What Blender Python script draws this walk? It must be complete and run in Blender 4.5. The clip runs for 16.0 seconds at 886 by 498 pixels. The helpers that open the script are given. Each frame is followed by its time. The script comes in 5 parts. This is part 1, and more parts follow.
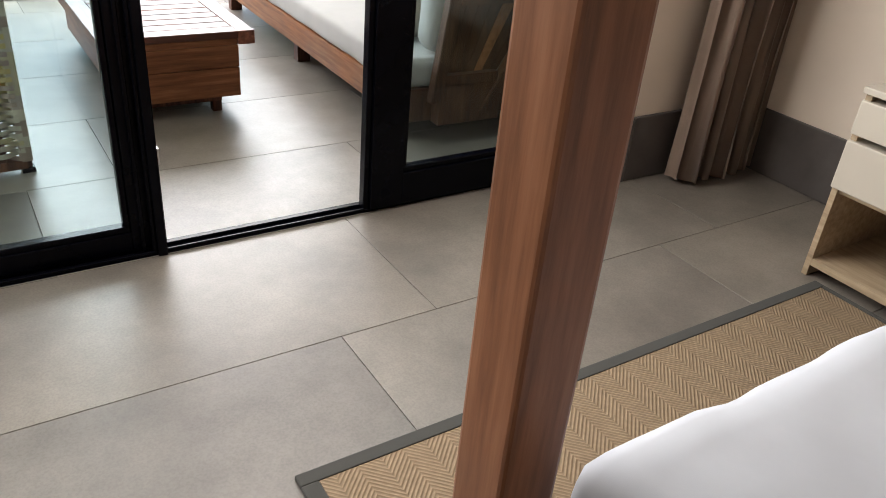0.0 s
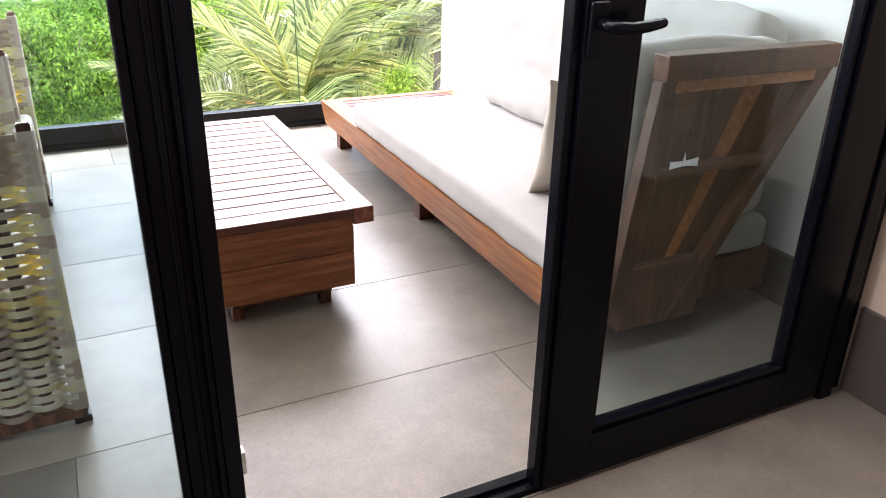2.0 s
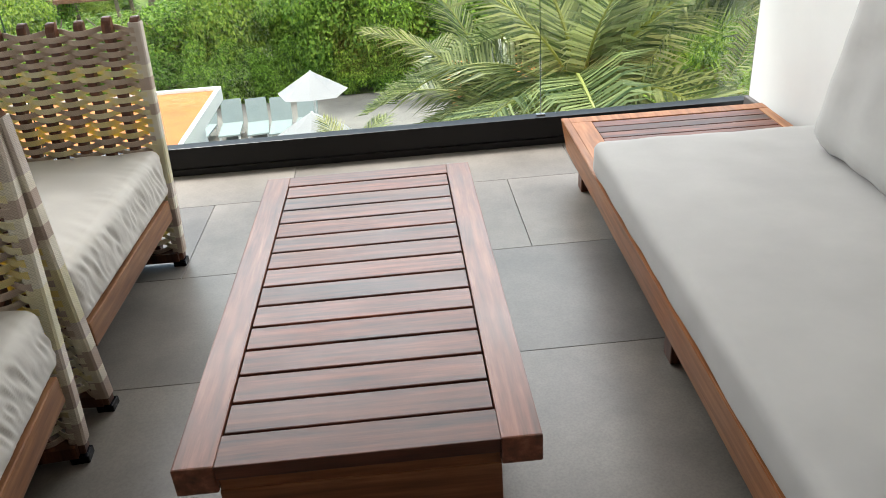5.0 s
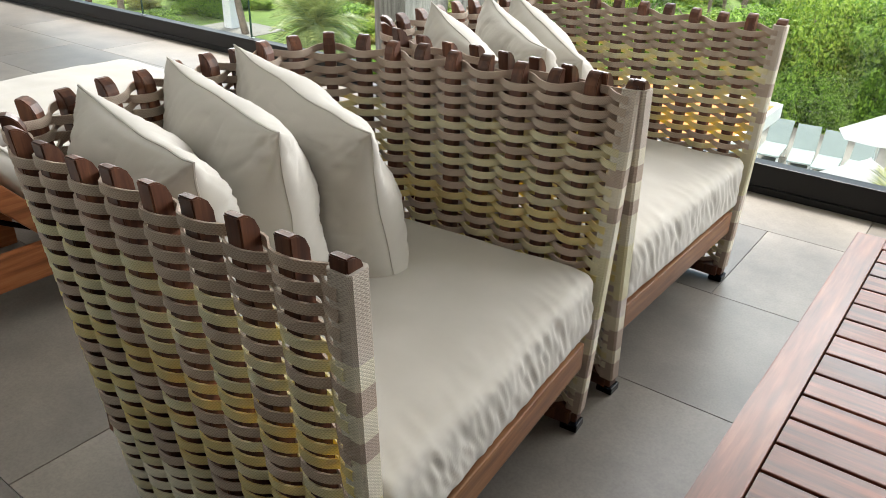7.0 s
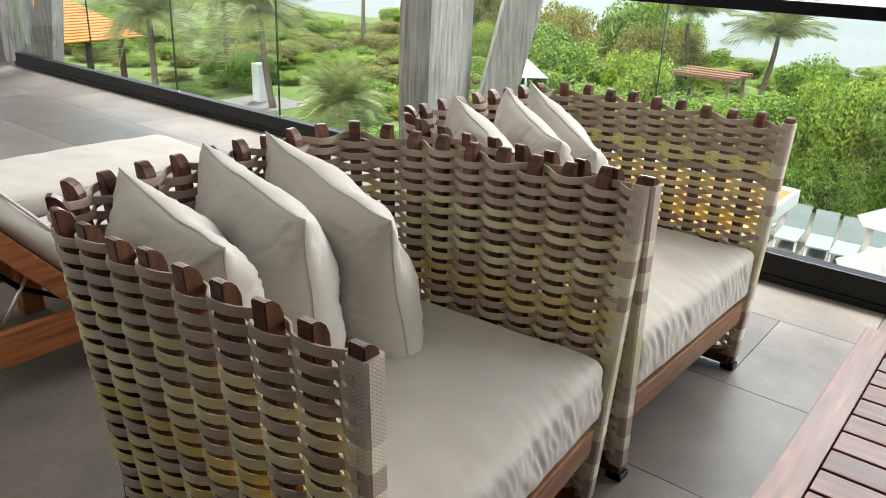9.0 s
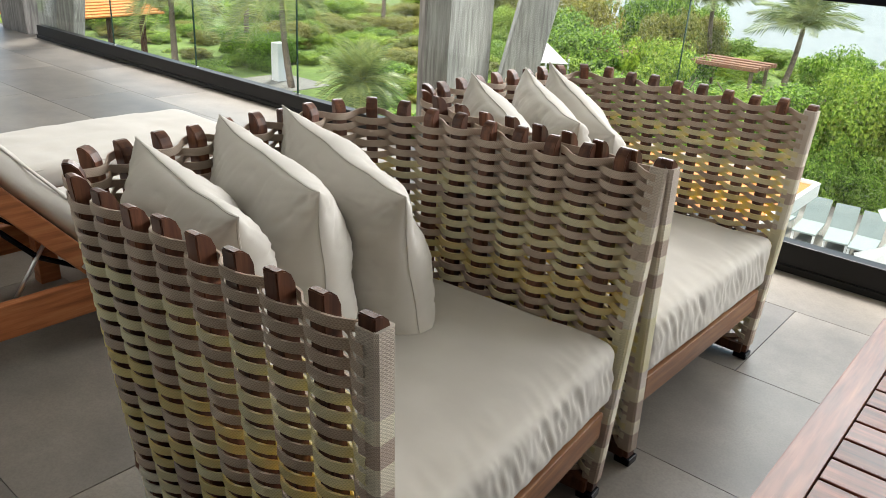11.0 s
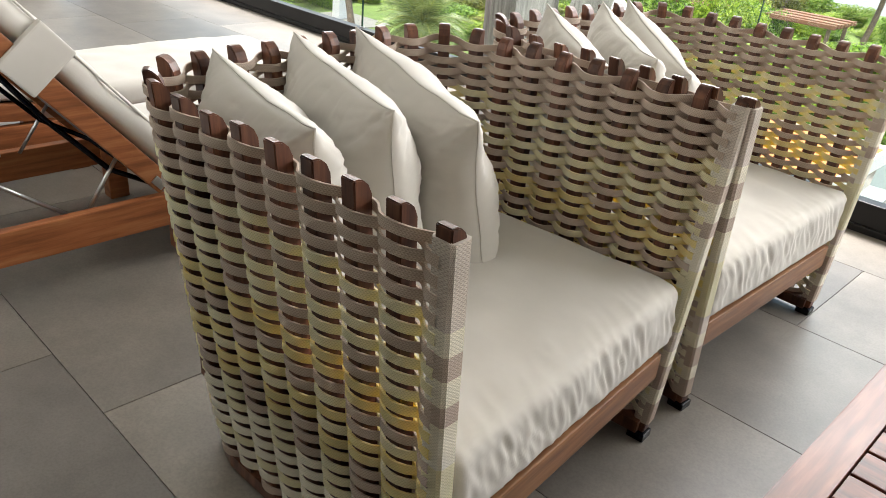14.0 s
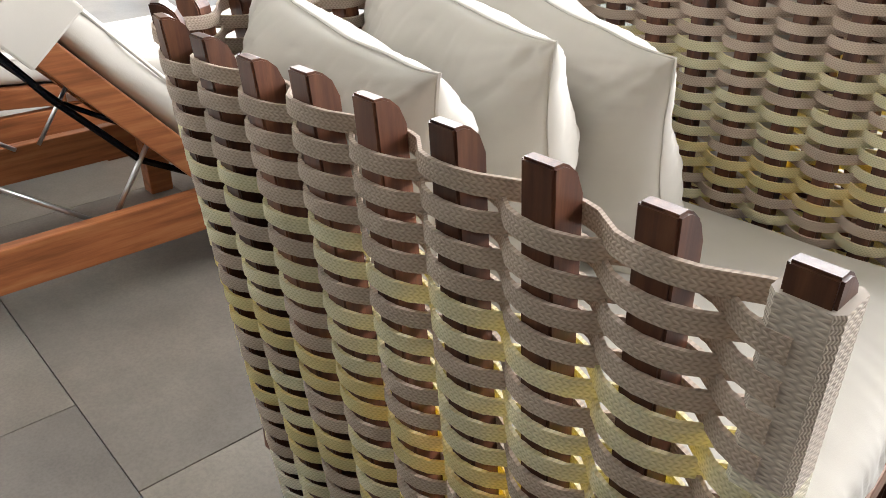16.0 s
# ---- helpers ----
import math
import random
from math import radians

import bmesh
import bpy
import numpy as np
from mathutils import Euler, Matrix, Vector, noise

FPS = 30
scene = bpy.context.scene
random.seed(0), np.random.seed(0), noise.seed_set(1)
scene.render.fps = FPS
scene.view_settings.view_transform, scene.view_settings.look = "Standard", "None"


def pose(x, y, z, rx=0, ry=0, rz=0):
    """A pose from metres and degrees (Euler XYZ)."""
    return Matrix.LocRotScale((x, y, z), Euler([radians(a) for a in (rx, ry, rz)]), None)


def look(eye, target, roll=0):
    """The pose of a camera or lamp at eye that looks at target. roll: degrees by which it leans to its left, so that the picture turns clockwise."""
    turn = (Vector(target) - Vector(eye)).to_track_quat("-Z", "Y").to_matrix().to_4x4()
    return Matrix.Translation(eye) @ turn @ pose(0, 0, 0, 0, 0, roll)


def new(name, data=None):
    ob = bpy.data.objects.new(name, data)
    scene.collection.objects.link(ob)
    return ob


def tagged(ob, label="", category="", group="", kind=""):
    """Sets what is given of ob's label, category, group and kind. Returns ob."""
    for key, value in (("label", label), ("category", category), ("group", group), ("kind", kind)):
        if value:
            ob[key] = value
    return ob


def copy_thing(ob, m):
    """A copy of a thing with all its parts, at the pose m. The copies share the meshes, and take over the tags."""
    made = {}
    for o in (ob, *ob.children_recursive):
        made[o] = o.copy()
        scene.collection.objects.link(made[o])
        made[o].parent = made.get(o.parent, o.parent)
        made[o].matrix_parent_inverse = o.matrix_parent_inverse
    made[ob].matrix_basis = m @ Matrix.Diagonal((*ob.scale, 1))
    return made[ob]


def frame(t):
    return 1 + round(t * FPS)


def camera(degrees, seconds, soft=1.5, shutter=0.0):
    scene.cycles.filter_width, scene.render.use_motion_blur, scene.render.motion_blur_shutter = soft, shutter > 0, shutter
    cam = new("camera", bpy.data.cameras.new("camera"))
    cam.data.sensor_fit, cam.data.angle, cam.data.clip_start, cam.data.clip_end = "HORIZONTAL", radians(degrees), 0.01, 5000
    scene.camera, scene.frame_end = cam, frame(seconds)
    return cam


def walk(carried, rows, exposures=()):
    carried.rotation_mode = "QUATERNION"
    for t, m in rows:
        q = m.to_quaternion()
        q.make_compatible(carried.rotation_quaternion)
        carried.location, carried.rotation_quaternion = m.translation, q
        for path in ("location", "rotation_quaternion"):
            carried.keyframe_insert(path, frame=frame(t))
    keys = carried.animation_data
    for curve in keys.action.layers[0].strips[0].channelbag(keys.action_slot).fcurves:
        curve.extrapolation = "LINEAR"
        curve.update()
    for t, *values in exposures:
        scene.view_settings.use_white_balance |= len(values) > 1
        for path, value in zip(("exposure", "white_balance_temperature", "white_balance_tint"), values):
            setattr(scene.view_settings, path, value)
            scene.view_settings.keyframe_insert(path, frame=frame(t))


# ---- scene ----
cam = camera(59.8, 16.0, 0.9)

PATH = [
    (0, (-0.816, -4.356, 1.252), (0.173, -2.934, 0.252), 5.4),
    (0.5, (-0.823, -4.091, 1.271), (0.029, -2.512, 0.386), 4.3),
    (1, (-0.806, -3.832, 1.284), (0.027, -2.225, 0.433), 2.3),
    (1.5, (-0.717, -3.673, 1.267), (0.135, -2.072, 0.423), 1.6),
    (2, (-0.548, -3.433, 1.29), (0.267, -1.805, 0.463), 1.2),
    (2.5, (-0.447, -3.22, 1.27), (0.294, -1.549, 0.459), 0.4),
    (3, (-0.362, -3.05, 1.313), (0.273, -1.348, 0.477), -1.3),
    (3.2, (-0.303, -2.975, 1.299), (0.269, -1.256, 0.452), -1.4),
    (5.3, (0.145, -2.063, 1.253), (0.049, -0.302, 0.31), -4.1),
    (5.5, (0.141, -2.012, 1.25), (-0.089, -0.265, 0.305), -3.7),
    (6, (0.037, -2.005, 1.234), (-0.584, -0.35, 0.299), -2.0),
    (6.5, (-0.037, -2.063, 1.242), (-0.951, -0.546, 0.314), 0.2),
    (7, (-0.089, -2.105, 1.232), (-1.15, -0.673, 0.326), 1.4),
    (7.5, (-0.08, -2.108, 1.26), (-1.204, -0.689, 0.411), 1.8),
    (8, (-0.072, -2.119, 1.293), (-1.219, -0.678, 0.513), 1.9),
    (8.5, (-0.063, -2.134, 1.293), (-1.214, -0.676, 0.551), 2.2),
    (9, (-0.059, -2.14, 1.279), (-1.207, -0.676, 0.545), 2.5),
    (11.5, (-0.057, -2.137, 1.263), (-1.23, -0.717, 0.483), 4.0),
    (12, (-0.052, -2.137, 1.267), (-1.232, -0.721, 0.492), 4.6),
    (12.5, (-0.061, -2.15, 1.27), (-1.245, -0.739, 0.491), 5.4),
    (13, (-0.063, -2.159, 1.256), (-1.251, -0.764, 0.455), 6.0),
    (13.5, (-0.068, -2.18, 1.252), (-1.267, -0.82, 0.408), 6.1),
    (14, (-0.075, -2.168, 1.22), (-1.288, -0.861, 0.314), 5.4),
    (14.5, (-0.087, -2.161, 1.184), (-1.323, -0.917, 0.222), 4.3),
    (15, (-0.167, -2.146, 1.16), (-1.431, -0.959, 0.164), 2.8),
    (15.5, (-0.373, -2.014, 1.099), (-1.66, -0.851, 0.103), 1.8),
    (16, (-0.524, -1.914, 1.019), (-1.815, -0.738, 0.043), 0.8),
]
EXPOSURES = [(0, 2.2, 6480, 12), (1.0, 2.7, 6480, 19), (2, 2.58, 6480, 22), (3, 2.15, 6450, 16), (5.5, 1.25, 6400, 9), (7, 1.6, 6550, 9), (9, 1.4, 6600, 9), (12.5, 1.5, 6600, 10), (14.5, 1.95, 6650, 11), (16, 2.35, 6500, 12)]
walk(cam, [(t, look(eye, target, roll)) for t, eye, target, roll in PATH], EXPOSURES)

# ---- world, sun and large lights ----
world = bpy.data.worlds.new("sky")
scene.world = world
world.use_nodes = True
wn = world.node_tree
sky = wn.nodes.new("ShaderNodeTexSky")
sky.sky_type, sky.sun_disc = "NISHITA", False
sky.sun_elevation, sky.sun_rotation = radians(58), radians(150)
sky.air_density, sky.dust_density = 1.3, 4.0
wn.links.new(sky.outputs[0], wn.nodes["Background"].inputs[0])
wn.nodes["Background"].inputs[1].default_value = 0.15
sun = new("sun", bpy.data.lights.new("sun", "SUN"))
sun.data.energy, sun.data.angle, sun.data.color = 2.7, radians(12), (1.0, 0.96, 0.9)
sun.matrix_world = look((-20, 35, 64), (0, 0, 0))


def sky_lamp(name, m, wide, high, watts, colour):
    """Daylight that enters by an opening."""
    ob = new(name, bpy.data.lights.new(name, "AREA"))
    ob.data.shape, ob.data.size, ob.data.size_y = "RECTANGLE", wide, high
    ob.data.energy, ob.data.color = watts, colour
    ob.matrix_world = m
    return ob


sky_lamp("daylight_front", look((-1.6, 2.15, 2.05), (-1.6, -1.2, 0.5)), 11.6, 1.4, 200, (1.0, 0.98, 0.96))
sky_lamp("daylight_door", look((-0.9, -2.33, 1.75), (-0.9, -4.5, 0.6)), 3.6, 1.0, 22, (1.0, 0.94, 0.87))


# ---- materials ----
def mat(name, rough=0.5, metal=0.0, spec=0.5):
    m = bpy.data.materials.new(name)
    m.use_nodes = True
    nt = m.node_tree
    b = nt.nodes["Principled BSDF"]
    b.inputs["Roughness"].default_value = rough
    b.inputs["Metallic"].default_value = metal
    b.inputs["Specular IOR Level"].default_value = spec
    return m, nt, b


def node(nt, kind, **inputs):
    n = nt.nodes.new(kind)
    for key, value in inputs.items():
        n.inputs[key].default_value = value
    return n


def coords(nt, scale, source="Object"):
    tc = nt.nodes.new("ShaderNodeTexCoord")
    mp = nt.nodes.new("ShaderNodeMapping")
    mp.inputs["Scale"].default_value = scale
    nt.links.new(tc.outputs[source], mp.inputs[0])
    return mp.outputs[0]


def ramp(nt, fac, stops):
    r = nt.nodes.new("ShaderNodeValToRGB")
    el = r.color_ramp.elements
    while len(el) < len(stops):
        el.new(0.5)
    for e, (p, c) in zip(el, stops):
        e.position, e.color = p, (*c, 1)
    nt.links.new(fac, r.inputs[0])
    return r.outputs[0]


def mixcol(nt, fac, a, b, kind="MIX"):
    m = nt.nodes.new("ShaderNodeMix")
    m.data_type, m.blend_type = "RGBA", kind
    for sock, v in ((m.inputs[0], fac), (m.inputs[6], a), (m.inputs[7], b)):
        if isinstance(v, (int, float)):
            sock.default_value = v
        elif isinstance(v, tuple):
            sock.default_value = (*v, 1)
        else:
            nt.links.new(v, sock)
    return m.outputs[2]


def bump(nt, b, height, strength=0.2, distance=0.002):
    n = node(nt, "ShaderNodeBump", Strength=strength, Distance=distance)
    nt.links.new(height, n.inputs["Height"])
    nt.links.new(n.outputs[0], b.inputs["Normal"])


def noise_at(nt, vec, scale, detail=4.0, rough=0.55):
    n = node(nt, "ShaderNodeTexNoise", Scale=scale, Detail=detail, Roughness=rough)
    nt.links.new(vec, n.inputs["Vector"])
    return n.outputs[0]


def wood(name, dark, mid, light, axis=1, rough=0.4, vary=0.25, shine=0.3):
    m, nt, b = mat(name, rough, spec=shine)
    s = [22.0, 22.0, 22.0]
    s[axis] = 1.6
    info = nt.nodes.new("ShaderNodeObjectInfo")
    tc = nt.nodes.new("ShaderNodeTexCoord")
    add = nt.nodes.new("ShaderNodeVectorMath")
    sc = node(nt, "ShaderNodeVectorMath")
    sc.operation = "SCALE"
    comb = nt.nodes.new("ShaderNodeCombineXYZ")
    for k in range(3):
        nt.links.new(info.outputs["Random"], comb.inputs[k])
    sc.inputs["Scale"].default_value = 7.0
    nt.links.new(comb.outputs[0], sc.inputs[0])
    nt.links.new(tc.outputs["Object"], add.inputs[0])
    nt.links.new(sc.outputs[0], add.inputs[1])
    mp = nt.nodes.new("ShaderNodeMapping")
    mp.inputs["Scale"].default_value = s
    nt.links.new(add.outputs[0], mp.inputs[0])
    grain = noise_at(nt, mp.outputs[0], 2.2, 7.0, 0.62)
    big = noise_at(nt, add.outputs[0], 3.0, 3.0)
    col = ramp(nt, grain, [(0.3, dark), (0.52, mid), (0.72, light)])
    tint = ramp(nt, big, [(0.3, (0.72, 0.72, 0.72)), (0.7, (1.12, 1.08, 1.05))])
    col = mixcol(nt, 0.8, col, tint, "MULTIPLY")
    tone = ramp(nt, info.outputs["Random"], [(0.0, (1 - vary,) * 3), (1.0, (1 + vary * 0.5,) * 3)])
    col = mixcol(nt, 1.0, col, tone, "MULTIPLY")
    nt.links.new(col, b.inputs["Base Color"])
    rr = node(nt, "ShaderNodeMapRange")
    rr.inputs["To Min"].default_value, rr.inputs["To Max"].default_value = rough - 0.1, rough + 0.14
    nt.links.new(big, rr.inputs[0])
    nt.links.new(rr.outputs[0], b.inputs["Roughness"])
    bump(nt, b, grain, 0.25, 0.0012)
    return m


def cloth(name, col, weave=700.0, rough=0.9, soft=0.12, stain=0.1):
    m, nt, b = mat(name, rough, spec=0.25)
    v = coords(nt, (1, 1, 1))
    big = noise_at(nt, v, 5.0, 4.0)
    wrinkle = noise_at(nt, v, 16.0, 3.0)
    w = node(nt, "ShaderNodeTexVoronoi", Scale=weave)
    nt.links.new(v, w.inputs["Vector"])
    c = ramp(nt, big, [(0.25, tuple(x * (1 - stain) for x in col)), (0.75, tuple(min(x * (1 + stain * 0.4), 0.9) for x in col))])
    nt.links.new(c, b.inputs["Base Color"])
    mix = node(nt, "ShaderNodeMath")
    mix.operation = "MULTIPLY_ADD"
    mix.inputs[1].default_value = 0.12
    nt.links.new(w.outputs[0], mix.inputs[0])
    nt.links.new(wrinkle, mix.inputs[2])
    bump(nt, b, mix.outputs[0], soft, 0.006)
    b.inputs["Sheen Weight"].default_value = 0.15
    return m


def plain(name, col, rough=0.6, metal=0.0, var=0.12, scale=6.0, bumps=0.05, spec=0.5):
    m, nt, b = mat(name, rough, metal, spec)
    v = coords(nt, (1, 1, 1))
    big = noise_at(nt, v, scale, 5.0)
    fine = noise_at(nt, v, scale * 25, 3.0)
    c = ramp(nt, big, [(0.25, tuple(x * (1 - var) for x in col)), (0.75, tuple(x * (1 + var) for x in col))])
    nt.links.new(c, b.inputs["Base Color"])
    bump(nt, b, fine, bumps * 4, 0.001)
    return m


def strap_mat(name, col, through_col, thin=0.2):
    """Braided flat strap; through_col: the colour of the light that it lets through."""
    m, nt, b = mat(name, 0.8, spec=0.25)
    v = coords(nt, (1, 1, 1))
    uv = nt.nodes.new("ShaderNodeUVMap")
    sep = nt.nodes.new("ShaderNodeSeparateXYZ")
    nt.links.new(uv.outputs[0], sep.inputs[0])

    def calc(op, x, y):
        n = nt.nodes.new("ShaderNodeMath")
        n.operation = op
        for k, w in enumerate((x, y)):
            if isinstance(w, (int, float)):
                n.inputs[k].default_value = w
            else:
                nt.links.new(w, n.inputs[k])
        return n.outputs[0]
    zig = calc("PINGPONG", sep.outputs[1], 0.0031)
    stitch = calc("SINE", calc("MULTIPLY", calc("ADD", sep.outputs[0], calc("MULTIPLY", zig, 1.3)), 2 * math.pi / 0.0052), 0)
    groove = calc("SINE", calc("MULTIPLY", sep.outputs[1], math.pi / 0.0031), 0)
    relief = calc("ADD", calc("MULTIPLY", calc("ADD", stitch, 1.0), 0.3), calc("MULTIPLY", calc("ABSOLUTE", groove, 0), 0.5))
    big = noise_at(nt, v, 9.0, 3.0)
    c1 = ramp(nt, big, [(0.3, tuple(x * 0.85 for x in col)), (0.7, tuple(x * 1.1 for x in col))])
    # Shade in the braid's grooves, painted into the colour where the relief is low.
    groove_shade = ramp(nt, relief, [(0.0, (0.5, 0.5, 0.5)), (0.8, (1.15, 1.15, 1.15))])
    nt.links.new(mixcol(nt, 0.8, c1, groove_shade, "MULTIPLY"), b.inputs["Base Color"])
    bump(nt, b, relief, 0.6, 0.0012)
    tl = nt.nodes.new("ShaderNodeBsdfTranslucent")
    tl.inputs[0].default_value = (*through_col, 1)
    mx = node(nt, "ShaderNodeMixShader", Fac=thin)
    nt.links.new(b.outputs[0], mx.inputs[1])
    nt.links.new(tl.outputs[0], mx.inputs[2])
    nt.links.new(mx.outputs[0], nt.nodes["Material Output"].inputs[0])
    return m


def tile_mat(name, col, rough=0.34):
    m, nt, b = mat(name, rough, spec=0.5)
    v = coords(nt, (1, 1, 1))
    info = nt.nodes.new("ShaderNodeObjectInfo")
    add = nt.nodes.new("ShaderNodeVectorMath")
    mul = node(nt, "ShaderNodeMath")
    mul.operation = "MULTIPLY"
    mul.inputs[1].default_value = 31.0
    nt.links.new(info.outputs["Random"], mul.inputs[0])
    nt.links.new(v, add.inputs[0])
    nt.links.new(mul.outputs[0], add.inputs[1])
    big = noise_at(nt, add.outputs[0], 2.8, 8.0, 0.66)
    speck = noise_at(nt, add.outputs[0], 160.0, 3.0)
    c = ramp(nt, big, [(0.3, tuple(x * 0.7 for x in col)), (0.7, tuple(x * 1.3 for x in col))])
    c = mixcol(nt, 0.35, c, ramp(nt, speck, [(0.35, (0.65,) * 3), (0.6, (1.1,) * 3)]), "MULTIPLY")
    tone = ramp(nt, info.outputs["Random"], [(0, (0.8, 0.8, 0.81)), (1, (1.2, 1.17, 1.13))])
    nt.links.new(mixcol(nt, 1.0, c, tone, "MULTIPLY"), b.inputs["Base Color"])
    rr = node(nt, "ShaderNodeMapRange")
    rr.inputs["To Min"].default_value, rr.inputs["To Max"].default_value = rough - 0.02, rough + 0.05
    nt.links.new(big, rr.inputs[0])
    nt.links.new(rr.outputs[0], b.inputs["Roughness"])
    bump(nt, b, speck, 0.12, 0.001)
    return m


def glass_mat(name, tint, haze=0.03):
    m = bpy.data.materials.new(name)
    m.use_nodes = True
    nt = m.node_tree
    nt.nodes.remove(nt.nodes["Principled BSDF"])
    tr = node(nt, "ShaderNodeBsdfTransparent", Color=(*tint, 1))
    gl = node(nt, "ShaderNodeBsdfGlossy", Roughness=0.02)
    lw = node(nt, "ShaderNodeLayerWeight", Blend=0.5)
    pw = nt.nodes.new("ShaderNodeMath")
    pw.operation = "POWER"
    pw.inputs[1].default_value = 4.0
    ma = nt.nodes.new("ShaderNodeMath")
    ma.operation = "MULTIPLY_ADD"
    ma.inputs[1].default_value, ma.inputs[2].default_value = 0.6, haze
    mx = nt.nodes.new("ShaderNodeMixShader")
    nt.links.new(lw.outputs["Facing"], pw.inputs[0])
    nt.links.new(pw.outputs[0], ma.inputs[0])
    nt.links.new(ma.outputs[0], mx.inputs[0])
    nt.links.new(tr.outputs[0], mx.inputs[1])
    nt.links.new(gl.outputs[0], mx.inputs[2])
    nt.links.new(mx.outputs[0], nt.nodes["Material Output"].inputs[0])
    return m


def leaf_mat(name, dark, light, rough=0.55):
    m, nt, b = mat(name, rough, spec=0.3)
    g = nt.nodes.new("ShaderNodeNewGeometry")
    info = nt.nodes.new("ShaderNodeObjectInfo")
    c = ramp(nt, g.outputs["Random Per Island"], [(0.0, dark), (1.0, light)])
    tone = ramp(nt, info.outputs["Random"], [(0, (0.7, 0.8, 0.7)), (1, (1.25, 1.15, 1.0))])
    c = mixcol(nt, 1.0, c, tone, "MULTIPLY")
    nt.links.new(c, b.inputs["Base Color"])
    tl = nt.nodes.new("ShaderNodeBsdfTranslucent")
    nt.links.new(c, tl.inputs[0])
    mx = node(nt, "ShaderNodeMixShader", Fac=0.35)
    nt.links.new(b.outputs[0], mx.inputs[1])
    nt.links.new(tl.outputs[0], mx.inputs[2])
    nt.links.new(mx.outputs[0], nt.nodes["Material Output"].inputs[0])
    return m


M_tile = tile_mat("stone_tile", (0.165, 0.15, 0.132), 0.38)
M_grout = plain("grout", (0.1, 0.094, 0.086), 0.9)
M_black = plain("black_aluminium", (0.002, 0.0025, 0.005), 0.24, 0.0, 0.2, 12, 0.02, 0.1)
M_base = plain("black_rail_channel", (0.006, 0.006, 0.007), 0.4, 0.0, 0.25, 12, 0.02, 0.3)
M_glass = glass_mat("clear_glass", (0.95, 0.98, 0.96))
M_doorglass = glass_mat("door_glass", (0.84, 0.93, 0.94), 0.035)
M_wall = plain("painted_plaster", (0.72, 0.63, 0.54), 0.85, 0, 0.04, 3.0, 0.05)
M_white = plain("white_plaster", (0.74, 0.74, 0.72), 0.85, 0, 0.04, 3.0, 0.05)
M_skirt = plain("dark_stone_skirting", (0.085, 0.075, 0.072), 0.5, 0, 0.2, 8.0, 0.06)
M_ceiling = plain("ceiling_paint", (0.45, 0.44, 0.42), 0.9, 0, 0.04, 2.0, 0.03)
M_table = wood("reddish_hardwood", (0.035, 0.01, 0.006), (0.14, 0.038, 0.018), (0.27, 0.085, 0.042), 0, 0.4, 0.4, 0.5)
M_table_y = wood("reddish_hardwood_long", (0.07, 0.022, 0.012), (0.18, 0.06, 0.033), (0.32, 0.13, 0.075), 1, 0.36, 0.3, 0.5)
M_apron = wood("brown_hardwood", (0.13, 0.045, 0.018), (0.24, 0.09, 0.038), (0.34, 0.15, 0.07), 0, 0.42, 0.2)
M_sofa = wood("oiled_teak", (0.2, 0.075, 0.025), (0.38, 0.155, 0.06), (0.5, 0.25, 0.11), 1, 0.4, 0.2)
# Teak darkened to put the shade behind the door glass into the colour.
M_sofa_shaded = wood("shaded_teak", (0.045, 0.02, 0.012), (0.09, 0.038, 0.02), (0.15, 0.07, 0.038), 2, 0.45, 0.2)
M_lounger = wood("orange_teak", (0.16, 0.055, 0.02), (0.3, 0.105, 0.04), (0.4, 0.17, 0.07), 1, 0.42, 0.15)
M_post = wood("dark_polished_wood", (0.04, 0.014, 0.009), (0.105, 0.04, 0.022), (0.21, 0.088, 0.046), 2, 0.36, 0.35)
M_seatrail = wood("chair_rail_wood", (0.12, 0.05, 0.025), (0.24, 0.11, 0.05), (0.36, 0.19, 0.09), 1, 0.4, 0.3)
M_grey_wood = wood("weathered_grey_timber", (0.16, 0.15, 0.15), (0.3, 0.29, 0.285), (0.45, 0.44, 0.43), 2, 0.8, 0.1)
M_bedpost = wood("brown_bed_timber", (0.12, 0.05, 0.025), (0.21, 0.09, 0.045), (0.28, 0.13, 0.07), 2, 0.35, 0.1)
M_cushion = cloth("beige_canvas", (0.5, 0.475, 0.435), 900, 0.9, 0.1)
M_cushion_w = cloth("offwhite_canvas", (0.4, 0.39, 0.375), 900, 0.9, 0.1)
M_pattern = cloth("grey_patterned_weave", (0.36, 0.33, 0.28), 160, 0.9, 0.3)
M_linen = cloth("white_linen", (0.44, 0.46, 0.5), 900, 0.9, 0.08)
M_curtain = cloth("taupe_curtain", (0.4, 0.3, 0.24), 900, 0.9, 0.06)


